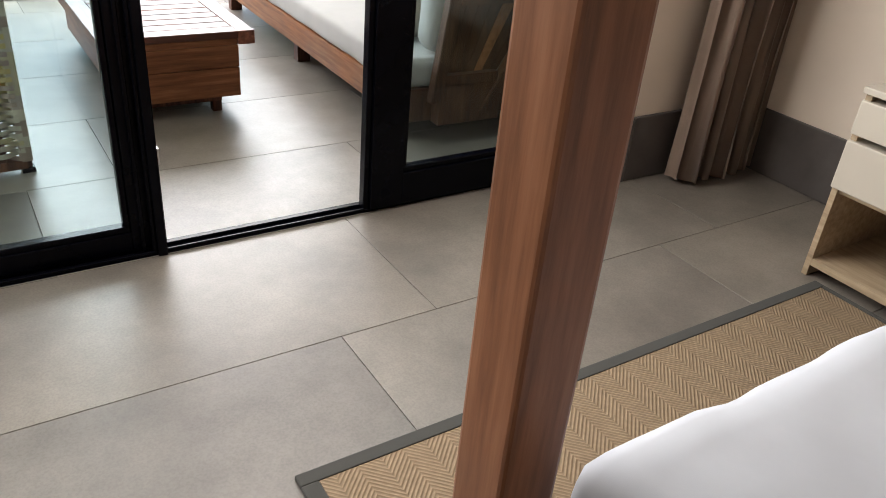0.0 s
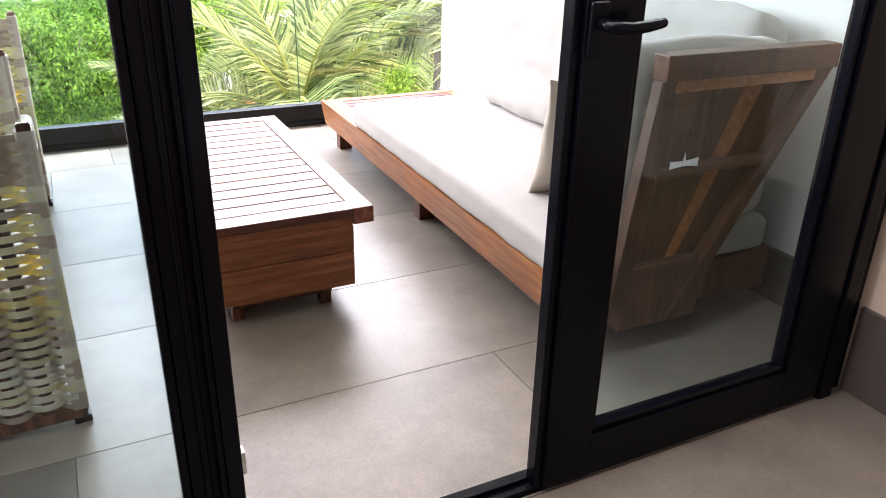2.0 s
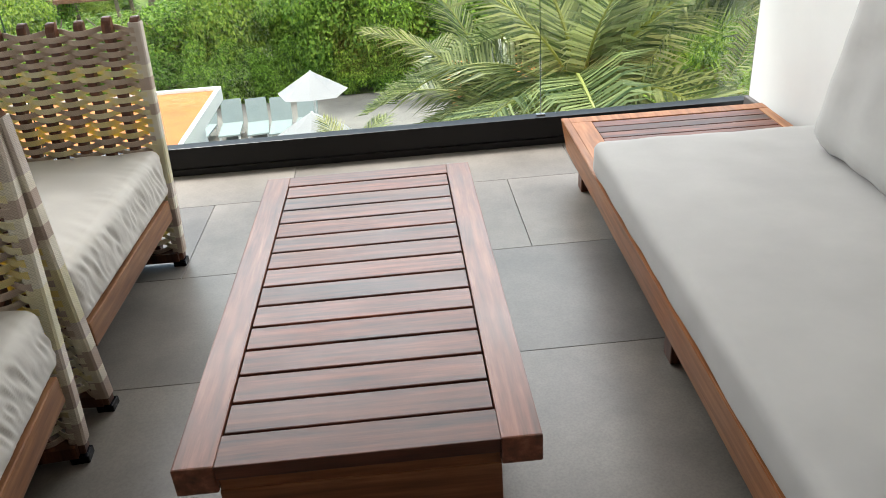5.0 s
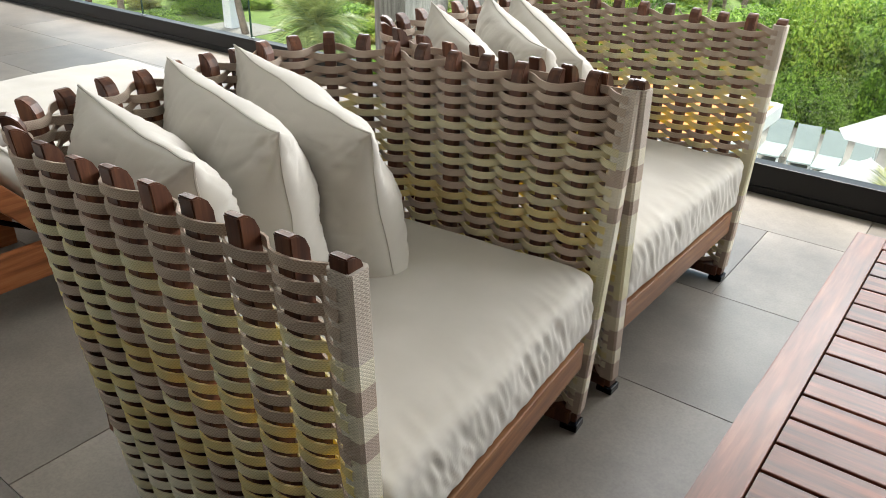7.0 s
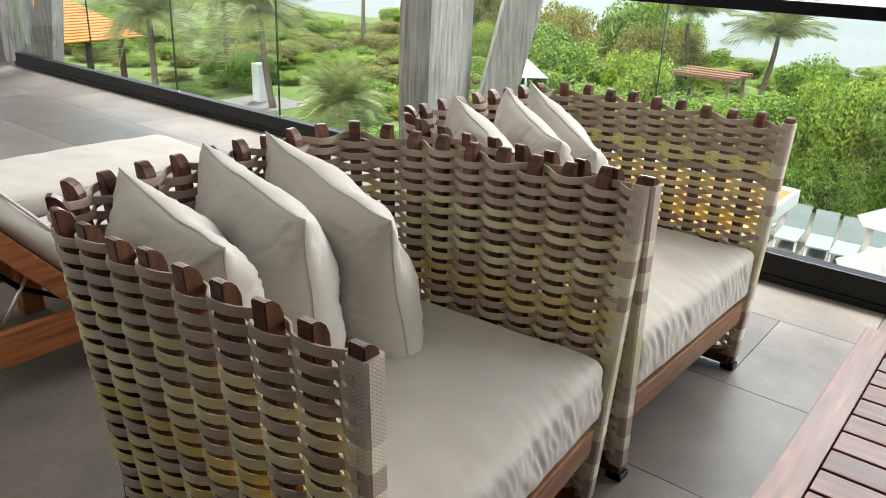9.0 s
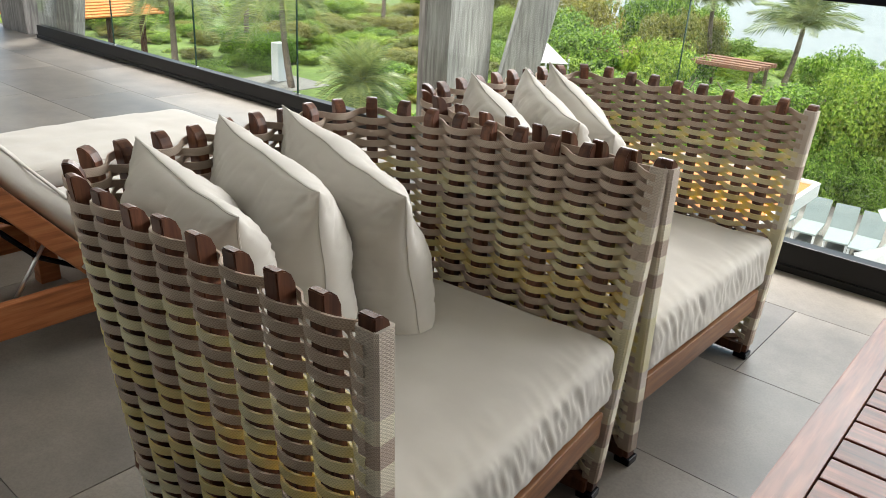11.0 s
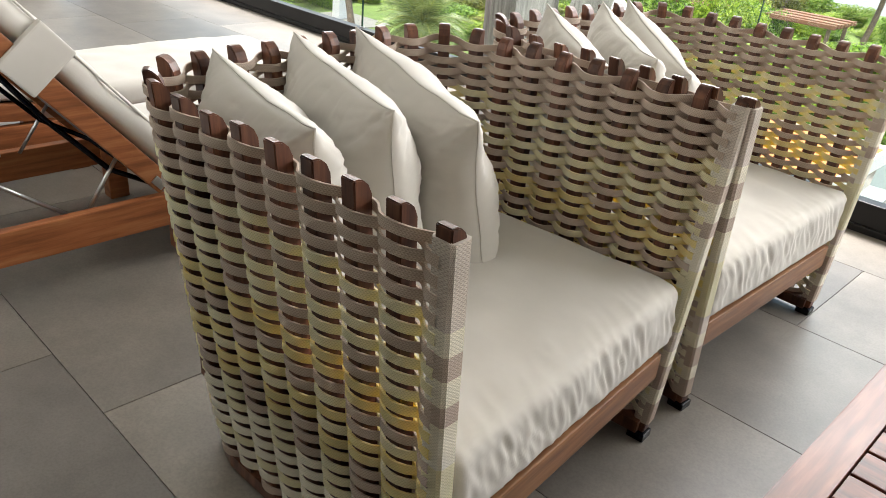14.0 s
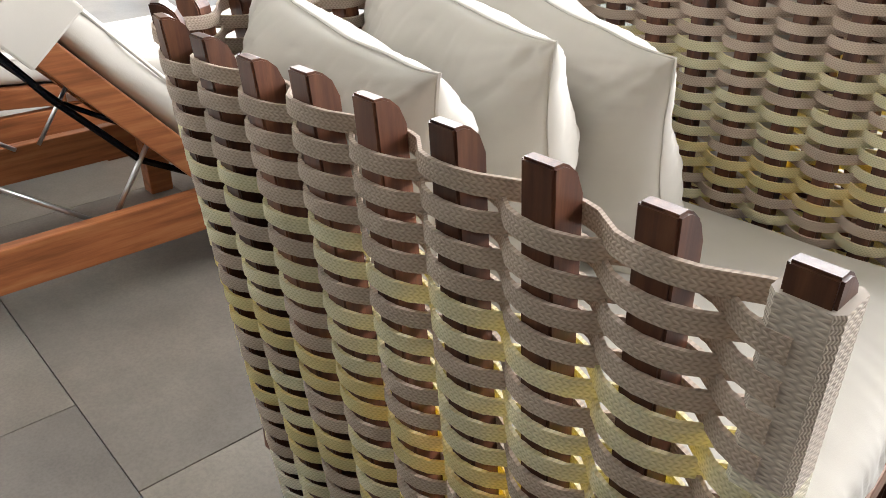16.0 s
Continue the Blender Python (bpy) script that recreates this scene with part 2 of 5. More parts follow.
def herringbone(name, col):
    """Woven rug: slanting ribs that change direction from band to band."""
    m, nt, b = mat(name, 0.95, spec=0.2)
    v = coords(nt, (1, 1, 1))
    sep = nt.nodes.new("ShaderNodeSeparateXYZ")
    nt.links.new(v, sep.inputs[0])
    zig = nt.nodes.new("ShaderNodeMath")
    zig.operation = "PINGPONG"
    zig.inputs[1].default_value = 0.055
    nt.links.new(sep.outputs[0], zig.inputs[0])
    add = nt.nodes.new("ShaderNodeMath")
    add.operation = "ADD"
    nt.links.new(sep.outputs[1], add.inputs[0])
    nt.links.new(zig.outputs[0], add.inputs[1])
    mul = nt.nodes.new("ShaderNodeMath")
    mul.operation = "MULTIPLY"
    mul.inputs[1].default_value = 2 * math.pi / 0.013
    nt.links.new(add.outputs[0], mul.inputs[0])
    sin = nt.nodes.new("ShaderNodeMath")
    sin.operation = "SINE"
    nt.links.new(mul.outputs[0], sin.inputs[0])
    fibre = noise_at(nt, v, 60.0, 4.0)
    c = ramp(nt, sin.outputs[0], [(0.0, tuple(x * 0.78 for x in col)), (0.9, tuple(x * 1.1 for x in col))])
    c = mixcol(nt, 0.5, c, ramp(nt, fibre, [(0.3, (0.75,) * 3), (0.7, (1.15,) * 3)]), "MULTIPLY")
    nt.links.new(c, b.inputs["Base Color"])
    bump(nt, b, sin.outputs[0], 0.4, 0.002)
    return m


M_rug = herringbone("tan_sisal", (0.27, 0.2, 0.13))
M_steel = plain("brushed_steel", (0.5, 0.5, 0.5), 0.3, 1.0, 0.05, 20, 0.01)
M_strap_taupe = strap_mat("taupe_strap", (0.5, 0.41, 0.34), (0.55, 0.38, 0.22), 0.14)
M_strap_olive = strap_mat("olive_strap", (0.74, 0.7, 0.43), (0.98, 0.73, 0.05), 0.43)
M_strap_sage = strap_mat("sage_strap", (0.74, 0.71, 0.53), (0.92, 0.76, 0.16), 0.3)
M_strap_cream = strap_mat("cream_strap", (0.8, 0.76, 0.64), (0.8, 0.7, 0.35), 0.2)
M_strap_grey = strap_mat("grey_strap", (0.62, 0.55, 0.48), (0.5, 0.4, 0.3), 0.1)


# ---- mesh helpers ----
def link_mesh(name, bm, material, smooth=False):
    me = bpy.data.meshes.new(name)
    bm.to_mesh(me)
    bm.free()
    me.materials.append(material)
    if smooth:
        for p in me.polygons:
            p.use_smooth = True
    return me


def part(name, bm, material, parent=None, label="", smooth=False):
    ob = new(name, link_mesh(name, bm, material, smooth))
    if parent:
        ob.parent = parent
    if label:
        ob["label"] = label
    return ob


def share(name, me, parent, m):
    ob = new(name, me)
    ob.parent = parent
    ob.matrix_basis = m
    return ob


def thing(name, label, category, m=None, group=""):
    ob = new(name)
    ob.empty_display_size = 0.1
    if m is not None:
        ob.matrix_basis = m
    return tagged(ob, label, category, group)


def add_box(bm, lo, hi, bev=0.0, seg=2, m=None):
    lo, hi = Vector(lo), Vector(hi)
    mm = Matrix.Translation((lo + hi) / 2) @ Matrix.Diagonal((*(hi - lo), 1))
    vs = bmesh.ops.create_cube(bm, size=1.0, matrix=mm)["verts"]
    if bev:
        es = list({e for v in vs for e in v.link_edges})
        r = bmesh.ops.bevel(bm, geom=es, offset=bev, segments=seg, profile=0.6, affect="EDGES")
        vs = list({v for f in r["faces"] for v in f.verts} | {v for v in vs if v.is_valid})
    if m is not None:
        bmesh.ops.transform(bm, matrix=m, verts=vs)
    return bm


def box(lo, hi, bev=0.0, seg=2, m=None):
    return add_box(bmesh.new(), lo, hi, bev, seg, m)


def add_tube(bm, pts, radii, n=8, caps=True):
    rings = []
    for i, p in enumerate(pts):
        p = Vector(p)
        d = (Vector(pts[min(i + 1, len(pts) - 1)]) - Vector(pts[max(i - 1, 0)])).normalized()
        a = d.orthogonal().normalized() if i == 0 else (a - d * a.dot(d)).normalized()
        c = d.cross(a)
        r = radii[i] if isinstance(radii, (list, tuple)) else radii
        rings.append([bm.verts.new(p + r * (math.cos(2 * math.pi * k / n) * a + math.sin(2 * math.pi * k / n) * c)) for k in range(n)])
    for r0, r1 in zip(rings, rings[1:]):
        for k in range(n):
            bm.faces.new((r0[k], r0[(k + 1) % n], r1[(k + 1) % n], r1[k]))
    if caps:
        bm.faces.new(rings[0][::-1])
        bm.faces.new(rings[-1])
    return bm


def prism(outline, axis, lo, hi, bev=0.0):
    """A closed outline in the plane across the axis, drawn out from lo to hi."""
    bm = bmesh.new()

    def at(u, v, w):
        return {0: (w, u, v), 1: (u, w, v), 2: (u, v, w)}[axis]
    a = [bm.verts.new(at(u, v, lo)) for u, v in outline]
    b = [bm.verts.new(at(u, v, hi)) for u, v in outline]
    n = len(outline)
    bm.faces.new(a[::-1])
    bm.faces.new(b)
    for k in range(n):
        bm.faces.new((a[k], a[(k + 1) % n], b[(k + 1) % n], b[k]))
    bmesh.ops.recalc_face_normals(bm, faces=bm.faces)
    if bev:
        bmesh.ops.bevel(bm, geom=list(bm.edges), offset=bev, segments=2, affect="EDGES")
    return bm


def soft_box(size, nx, ny, nz, edge=0.05, crown=0.015, wrinkle=0.004, seed=0, front=False):
    """A stuffed cushion on z = 0: rounded edges, a crowned top, seams and creases; front: gathers down the +x face."""
    sx, sy, sz = size
    bm = bmesh.new()
    grid = {}

    def vert(i, j, k):
        key = (i, j, k)
        if key not in grid:
            u, v, w = i / nx * 2 - 1, j / ny * 2 - 1, k / nz * 2 - 1
            p = Vector((u * sx / 2, v * sy / 2, w * sz / 2))
            inner = Vector((max(-sx / 2 + edge, min(sx / 2 - edge, p.x)), max(-sy / 2 + edge, min(sy / 2 - edge, p.y)), max(-sz / 2 + edge, min(sz / 2 - edge, p.z))))
            d = p - inner
            if d.length > 1e-6:
                p = inner + d.normalized() * edge * (d.length / edge) ** 0.35 if d.length < edge else inner + d.normalized() * edge
            p.z += crown * (1 - u * u) * (1 - v * v) * (1 if w > 0 else -0.2)
            q = Vector((p.x * 9 + seed * 3.1, p.y * 9, p.z * 14))
            p += Vector((1, 1, 1)) * wrinkle * noise.noise(q)
            if front and u > 0.94 and -0.9 < w < 0.95:
                p.x += 0.0085 * (0.2 - abs(noise.noise(Vector((p.y * 34 + p.z * 26, seed, p.z * 6))))) * (1 - w * w + 0.25)
                p.x += 0.0035 * noise.noise(Vector((p.y * 70 + p.z * 30, seed + 5, p.z * 14))) * (1 - w * w)
            if front and u > 0.75 and w > 0.9:
                p.z += 0.004 * (0.2 - abs(noise.noise(Vector((p.y * 24 + p.x * 16, seed + 2, p.x * 7))))) * min(1, (u - 0.75) / 0.15)
            if front and u < -0.3:
                p.y *= 1 - 0.25 * ((-u - 0.3) / 0.7) ** 2
            p.z += sz / 2
            grid[key] = bm.verts.new(p)
        return grid[key]
    for j in range(ny):
        for i in range(nx):
            bm.faces.new([vert(i, j, nz), vert(i + 1, j, nz), vert(i + 1, j + 1, nz), vert(i, j + 1, nz)])
            bm.faces.new([vert(i, j, 0), vert(i, j + 1, 0), vert(i + 1, j + 1, 0), vert(i + 1, j, 0)])
    for k in range(nz):
        for i in range(nx):
            bm.faces.new([vert(i, 0, k), vert(i + 1, 0, k), vert(i + 1, 0, k + 1), vert(i, 0, k + 1)])
            bm.faces.new([vert(i, ny, k), vert(i, ny, k + 1), vert(i + 1, ny, k + 1), vert(i + 1, ny, k)])
        for j in range(ny):
            bm.faces.new([vert(0, j, k), vert(0, j, k + 1), vert(0, j + 1, k + 1), vert(0, j + 1, k)])
            bm.faces.new([vert(nx, j, k), vert(nx, j + 1, k), vert(nx, j + 1, k + 1), vert(nx, j, k + 1)])
    return bm


def pillow_rim(u, v, w, h, seed, slump):
    """A point of the seam of a square pillow: pulled-in sides, pointed corners, a wavering line."""
    pull = 0.05
    ear = 1 + 0.035 * (u * v) ** 6
    x = u * w / 2 * (1 - pull * (1 - v * v)) * ear
    z = v * h / 2 * (1 - pull * (1 - u * u)) * ear
    y = 0.009 * noise.noise(Vector((u * 2.3 + seed, v * 2.3, 7.7)))
    return x, y, (z + h / 2) * (1 - slump * (u + 1) / 2)


def pillow_mesh(w, h, thick, seed, n=26, slump=0.0):
    """A square throw pillow standing in the xz plane on z = 0, creased along the seam and out of the corners; slump: how far its front top corner sinks."""
    bm = bmesh.new()
    rows = {}
    for side in (1, -1):
        for j in range(n + 1):
            for i in range(n + 1):
                u, v = math.sin(math.pi / 2 * (i / n * 2 - 1)), math.sin(math.pi / 2 * (j / n * 2 - 1))
                if (i in (0, n) or j in (0, n)) and side == -1:
                    rows[side, i, j] = rows[1, i, j]
                    continue
                x, y, z = pillow_rim(u, v, w, h, seed, slump)
                t = thick / 2 * ((1 - abs(u) ** 2.6) * (1 - abs(v) ** 2.6)) ** 0.5
                edge = max(abs(u), abs(v))
                along, other = (v, u) if abs(u) > abs(v) else (u, v)
                soft = 1 - edge ** 14
                fold = 0.03 * noise.noise(Vector((u * 1.5 + seed, v * 1.5, side * 2)))
                pucker = abs(noise.noise(Vector((along * 8.5, other * 1.2 + 9, seed * 3 + side))))
                fold += 0.022 * (0.22 - pucker) * edge ** 2.2
                for cu in (-1, 1):
                    for cv in (-1, 1):
                        du, dv = u - cu, v - cv
                        r = math.hypot(du, dv)
                        a = math.atan2(dv * -cv, du * -cu)
                        fold += 0.02 * math.exp(-(r / 0.5) ** 2) * (0.25 - abs(noise.noise(Vector((a * 3.6, r * 1.5, seed + cu * 3 + cv + side * 5)))))
                crease = noise.noise(Vector((u * 2.6 - v * 1.4 + seed * 2, u + v * 3.2, side * 3.0)))
                fold -= 0.005 * math.exp(-(crease / 0.07) ** 2)
                rows[side, i, j] = bm.verts.new((x, y + side * (t + fold * soft) * (1 - 0.2 * v), z))
    for side in (1, -1):
        for j in range(n):
            for i in range(n):
                q = [rows[side, i, j], rows[side, i + 1, j], rows[side, i + 1, j + 1], rows[side, i, j + 1]]
                bm.faces.new(q[::-1] if side == 1 else q)
    return bm


def seam_mesh(w, h, r=0.0035, n=26, slump=0.0, seed=0):
    pts = []
    for k in range(4 * n):
        s, f = divmod(k, n)
        f = f / n * 2 - 1
        u, v = ((f, -1), (1, f), (-f, 1), (-1, -f))[s]
        pts.append(pillow_rim(u, v, w, h, seed, slump))
    pts.append(pts[0])
    return add_tube(bmesh.new(), pts, r, 5, False)


# ---- structure: floor, walls, glazing, rails ----
FLOOR_Y0, ROW, TILE = 0.143, 0.6, 1.2
slab = part("floor", box((-9.6, -7.0, -0.3), (2.3, 1.42, -0.013)), M_grout)
tagged(slab, "grey stone tile floor running from the bedroom out onto the terrace", "floor", kind="structure")


def wall(name, lo, hi, material, label):
    return tagged(part(name, box(lo, hi), material), label, "wall", kind="structure")


wall("wall_east", (1.62, -2.05, -0.01), (1.8, 0.98, 2.8), M_white, "white plastered side wall of the terrace")
wall("wall_east_room", (2.02, -7.0, -0.01), (2.2, -2.41, 2.8), M_wall, "cream painted bedroom side wall")
wall("wall_pier", (1.375, -2.405, -0.01), (2.2, -2.05, 2.8), M_wall, "cream painted pier beside the sliding door")
wall("wall_header", (-1.64, -2.3, 2.35), (1.375, -2.08, 2.8), M_white, "white plastered wall above the sliding doors")
# Unseen; the stretch up to x = -1.64 is added to bounce light.
wall("wall_north_west", (-9.6, -2.3, -0.01), (-1.64, -2.08, 2.8), M_white, "unseen white plastered house wall along the terrace, lengthened to bounce light")
wall("wall_south", (-4.2, -7.2, -0.01), (2.2, -7.0, 2.8), M_wall, "cream painted bedroom end wall")
wall("wall_west_room", (-4.2, -7.0, -0.01), (-4.0, -2.3, 2.8), M_wall, "cream painted bedroom wall")
wall("wall_west_end", (-9.8, -2.3, -0.01), (-9.6, 0.55, 2.8), M_white, "white plastered end wall of the terrace")
# Unseen ceiling: grey for deeper shadows, its edge drawn out to cut the sun.
tagged(part("ceiling", box((-9.8, -7.2, 2.8), (2.4, 2.3, 3.0)), M_ceiling), "plain grey unseen ceiling over room and terrace, its edge set to cut the sun", "ceiling", kind="structure")


def skirting(name, lo, hi):
    return tagged(part(name, box(lo, hi, 0.003, 1), M_skirt), "dark grey stone skirting at the wall's foot", "skirting", kind="structure")


skirting("baseboard", (1.598, -2.05, 0.0), (1.62, 0.98, 0.19))
skirting("baseboard", (1.360, -2.42, 0.0), (1.375, -2.25, 0.27))
skirting("baseboard", (1.375, -2.42, 0.0), (2.02, -2.405, 0.27))
skirting("baseboard", (2.005, -3.19, 0.0), (2.02, -2.42, 0.27))
skirting("baseboard", (-9.6, 0.1, 0.0), (-9.1, 0.56, 0.2))


def glazed_panel(name, x0, x1, y0, y1, left, right, bottom, label):
    """A sliding-door leaf: two stiles, two rails with a stepped glazing bead, and a pane."""
    ob = thing(name, label, "door", pose(0, 0, 0))
    ob["kind"] = "structure"
    top = 2.33
    for a, b in ((x0, x0 + left), (x1 - right, x1)):
        part("stile", box((a, y0, 0.012), (b, y1, top), 0.004), M_black, ob)
    for a, b in ((0.012, bottom), (top - 0.12, top)):
        part("rail", box((x0 + left, y0, a), (x1 - right, y1, b), 0.003), M_black, ob)
    ym = (y0 + y1) / 2
    bd = 0.018
    for lo, hi in (((x0 + left, ym - 0.018, bottom), (x1 - right, ym + 0.018, bottom + bd)),
                   ((x0 + left, ym - 0.018, bottom + bd), (x0 + left + bd, ym + 0.018, top - 0.12)),
                   ((x1 - right - bd, ym - 0.018, bottom + bd), (x1 - right, ym + 0.018, top - 0.12))):
        part("glazing_bead", box(lo, hi, 0.003, 1), M_black, ob)
    p = part("pane", box((x0 + left + bd, ym - 0.004, bottom + bd), (x1 - right - bd, ym + 0.004, top - 0.12)), M_doorglass, ob)
    p.visible_shadow = False
    return ob


glazed_panel("door_1", -1.62, -0.395, -2.215, -2.165, 0.1, 0.06, 0.072, "black aluminium fixed glass door leaf with a clear pane")
d2 = glazed_panel("door_2", 0.318, 1.25, -2.262, -2.205, 0.125, 0.155, 0.13, "black aluminium sliding glass door standing half open")
# lever handle on the sliding leaf
hb = part("handle", box((0.320, -2.276, 1.03), (0.360, -2.262, 1.13), 0.006, 3), M_black, d2, "black lever handle")
bm = bmesh.new()
add_tube(bm, [(0.340, -2.27, 1.09), (0.340, -2.305, 1.09), (0.350, -2.318, 1.089), (0.375, -2.32, 1.087), (0.41, -2.319, 1.089), (0.45, -2.317, 1.094), (0.456, -2.316, 1.095)],
         [0.011, 0.011, 0.0125, 0.0115, 0.011, 0.009, 0.004], 10)
part("lever", bm, M_black, hb, smooth=True)
part("meeting_profile", box((0.298, -2.25, 0.012), (0.318, -2.215, 2.33), 0.003), M_black, d2)
# meeting posts of the fixed leaf and the outer jamb
for nm, x0, x1, y0, y1 in (("door_jamb", -0.395, -0.366, -2.262, -2.18), ("door_jamb", 1.25, 1.30, -2.27, -2.13), ("door_jamb", 1.30, 1.36, -2.245, -2.11)):
    j = part(nm, box((x0, y0, 0), (x1, y1, 2.35), 0.004), M_black)
    tagged(j, "black aluminium upright of the sliding door", "door frame", kind="structure")
for nm, lo, hi in (("stile_ridge", (-0.432, -2.232, 0.01), (-0.42, -2.215, 2.33)), ("stile_ridge", (-0.405, -2.25, 0.01), (-0.395, -2.215, 2.33))):
    tagged(part(nm, box(lo, hi, 0.002, 1), M_black), "black ridge on the door upright", "door frame", kind="structure")
latch = part("door_latch", box((-0.366, -2.235, 0.285), (-0.355, -2.21, 0.335), 0.003), M_steel)
tagged(latch, "small steel latch on the black door upright", "latch")
sill = thing("door_sill", "black aluminium sliding door track set in the floor", "door track")
sill["kind"] = "structure"
part("track", box((-1.62, -2.25, -0.012), (1.3, -2.17, 0.003), 0.002), M_black, sill)
for y in (-2.243, -2.207):
    part("track_rib", box((-1.62, y - 0.004, 0.003), (1.3, y + 0.004, 0.014), 0.002, 1), M_black, sill)


def glass_rail(name, y, x0, x1, joints, label, thin=0.003):
    ob = thing(name, label, "railing")
    ob["kind"] = "structure"
    part("base_channel", box((x0, y, 0.0), (x1, y + 0.07, 0.125), 0.004), M_base, ob)
    part("base_lip", box((x0, y - 0.012, 0.0), (x1, y, 0.03), 0.003), M_base, ob)
    part("top_rail", box((x0, y + 0.005, 1.085), (x1, y + 0.065, 1.135), 0.006), M_black, ob)
    edges = [x0] + joints + [x1]
    for a, b in zip(edges, edges[1:]):
        p = part("pane", box((a + 0.004, y + 0.03, 0.1), (b - 0.004, y + 0.042, 1.09), 0.001, 1), M_glass, ob)
        p.visible_shadow = False
    for x in joints:
        part("joint_clip", box((x - 0.02, y + 0.026, 0.122), (x + 0.02, y + 0.046, 0.132), 0.001, 1), M_steel, ob)
        part("pane_edge", box((x - thin, y + 0.03, 0.125), (x + thin, y + 0.042, 1.085)), M_edge, ob)
    return ob


M_edge = plain("dark_glass_edge", (0.02, 0.05, 0.04), 0.2)
glass_rail("railing_front", 1.11, -2.96, 2.3, [-1.47, 0.74], "frameless glass railing with black base and black top rail", 0.001)
glass_rail("railing_west", 1.27, -8.2, -3.2, [-6.75, -5.48, -4.25], "frameless glass railing with black base channel")


def timber_column(name, x0, y0, w, d, lean, label):
    """A grey timber column with a raking strut behind it."""
    ob = thing(name, label, "column", pose(x0, y0, 0))
    bm = bmesh.new()
    rows = 14
    ring = [(-w / 2, -d / 2), (w / 2, -d / 2), (w / 2, d / 2), (-w / 2, d / 2)]
    prev = None
    for k in range(rows + 1):
        z = k / rows * 2.8
        now = [bm.verts.new((x + 0.008 * noise.noise(Vector((x * 9, y * 7, z * 1.7))), y + 0.008 * noise.noise(Vector((y * 9, x * 7, z * 1.7 + 5))), z)) for x, y in ring]
        if prev:
            for i in range(4):
                bm.faces.new((prev[i], prev[(i + 1) % 4], now[(i + 1) % 4], now[i]))
        prev = now
    es = [e for e in bm.edges if abs(e.verts[0].co.z - e.verts[1].co.z) > 0.1]
    bmesh.ops.bevel(bm, geom=es, offset=0.012, segments=2, affect="EDGES")
    part("post", bm, M_grey_wood, ob)
    a, b = Vector(lean[0]), Vector(lean[1])
    turn = (b - a).to_track_quat("Z", "Y").to_matrix().to_4x4()
    part("strut", box((-0.08, -0.11, -0.05), (0.08, 0.11, (b - a).length), 0.012, 2, Matrix.Translation(a) @ turn), M_grey_wood, ob)
    return ob


timber_column("timber_column", -3.08, 1.56, 0.23, 0.4, ((0.2, 0.24, 0.0), (0.62, 0.62, 2.8)), "weathered grey timber column with a raking strut outside the railing")
timber_column("timber_column", -8.75, 1.45, 0.6, 0.35, ((0.55, 0.15, 0.0), (0.95, 0.3, 2.8)), "weathered grey timber column with a raking strut by the railing's end")


# ---- coffee table ----
def coffee_table():
    ob = thing("coffee_table", "reddish hardwood slatted coffee table on a boxed base", "coffee table", pose(0, 0, 0))
    top, t = 0.358, 0.058
    for s in (-1, 1):
        a, b = sorted((s * 0.242, s * 0.314))
        part("side_rail", box((a, -1.19, top - t), (b, 0.075, top), 0.004), M_table_y, ob)
    part("end_rail", box((-0.242, 0.003, top - 0.03), (0.242, 0.075, top - 0.001), 0.002), M_table, ob)
    part("end_rail", box((-0.242, -1.19, top - 0.03), (0.242, -1.111, top - 0.001), 0.002), M_table, ob)
    p = 1.108 / 13
    me = link_mesh("slat", box((-0.239, -p / 2 + 0.0035, -0.024), (0.239, p / 2 - 0.0035, 0), 0.0025), M_table)
    for k in range(13):
        share("slat", me, ob, pose(0, -p * (k + 0.5), top - 0.002))
    part("under_panel", box((-0.24, -1.15, top - 0.06), (0.24, 0.04, top - 0.032)), M_post, ob)
    for y0, y1 in ((-1.186, -1.155), (0.04, 0.07)):
        part("apron_board", box((-0.243, y0, 0.205), (0.243, y1, 0.299), 0.004), M_apron, ob)
        part("apron_board", box((-0.243, y0, 0.078), (0.243, y1, 0.203), 0.004), M_apron, ob)
        part("apron_board", box((-0.241, y0 + 0.004, 0.299), (0.241, y1 - 0.004, top - 0.033), 0.002), M_apron, ob)
    for s in (-1, 1):
        a, b = sorted((s * 0.213, s * 0.243))
        part("side_board", box((a, -1.155, 0.205), (b, 0.04, 0.3), 0.004), M_table_y, ob)
        part("side_board", box((a, -1.155, 0.078), (b, 0.04, 0.203), 0.004), M_table_y, ob)
    for y in (-1.12, 0.0):
        part("foot_rail", box((-0.17, y - 0.03, 0.05), (0.17, y + 0.03, 0.09), 0.003), M_post, ob)
        for x in (-0.15, 0.15):
            part("leg", box((x - 0.02, y - 0.02, 0.0), (x + 0.02, y + 0.02, 0.055), 0.003), M_post, ob)
    return ob


coffee_table()


# ---- sofa ----
TURN = pose(0.748, 0.748, 0, 0, 0, -1.35) @ pose(-0.748, -0.748, 0)


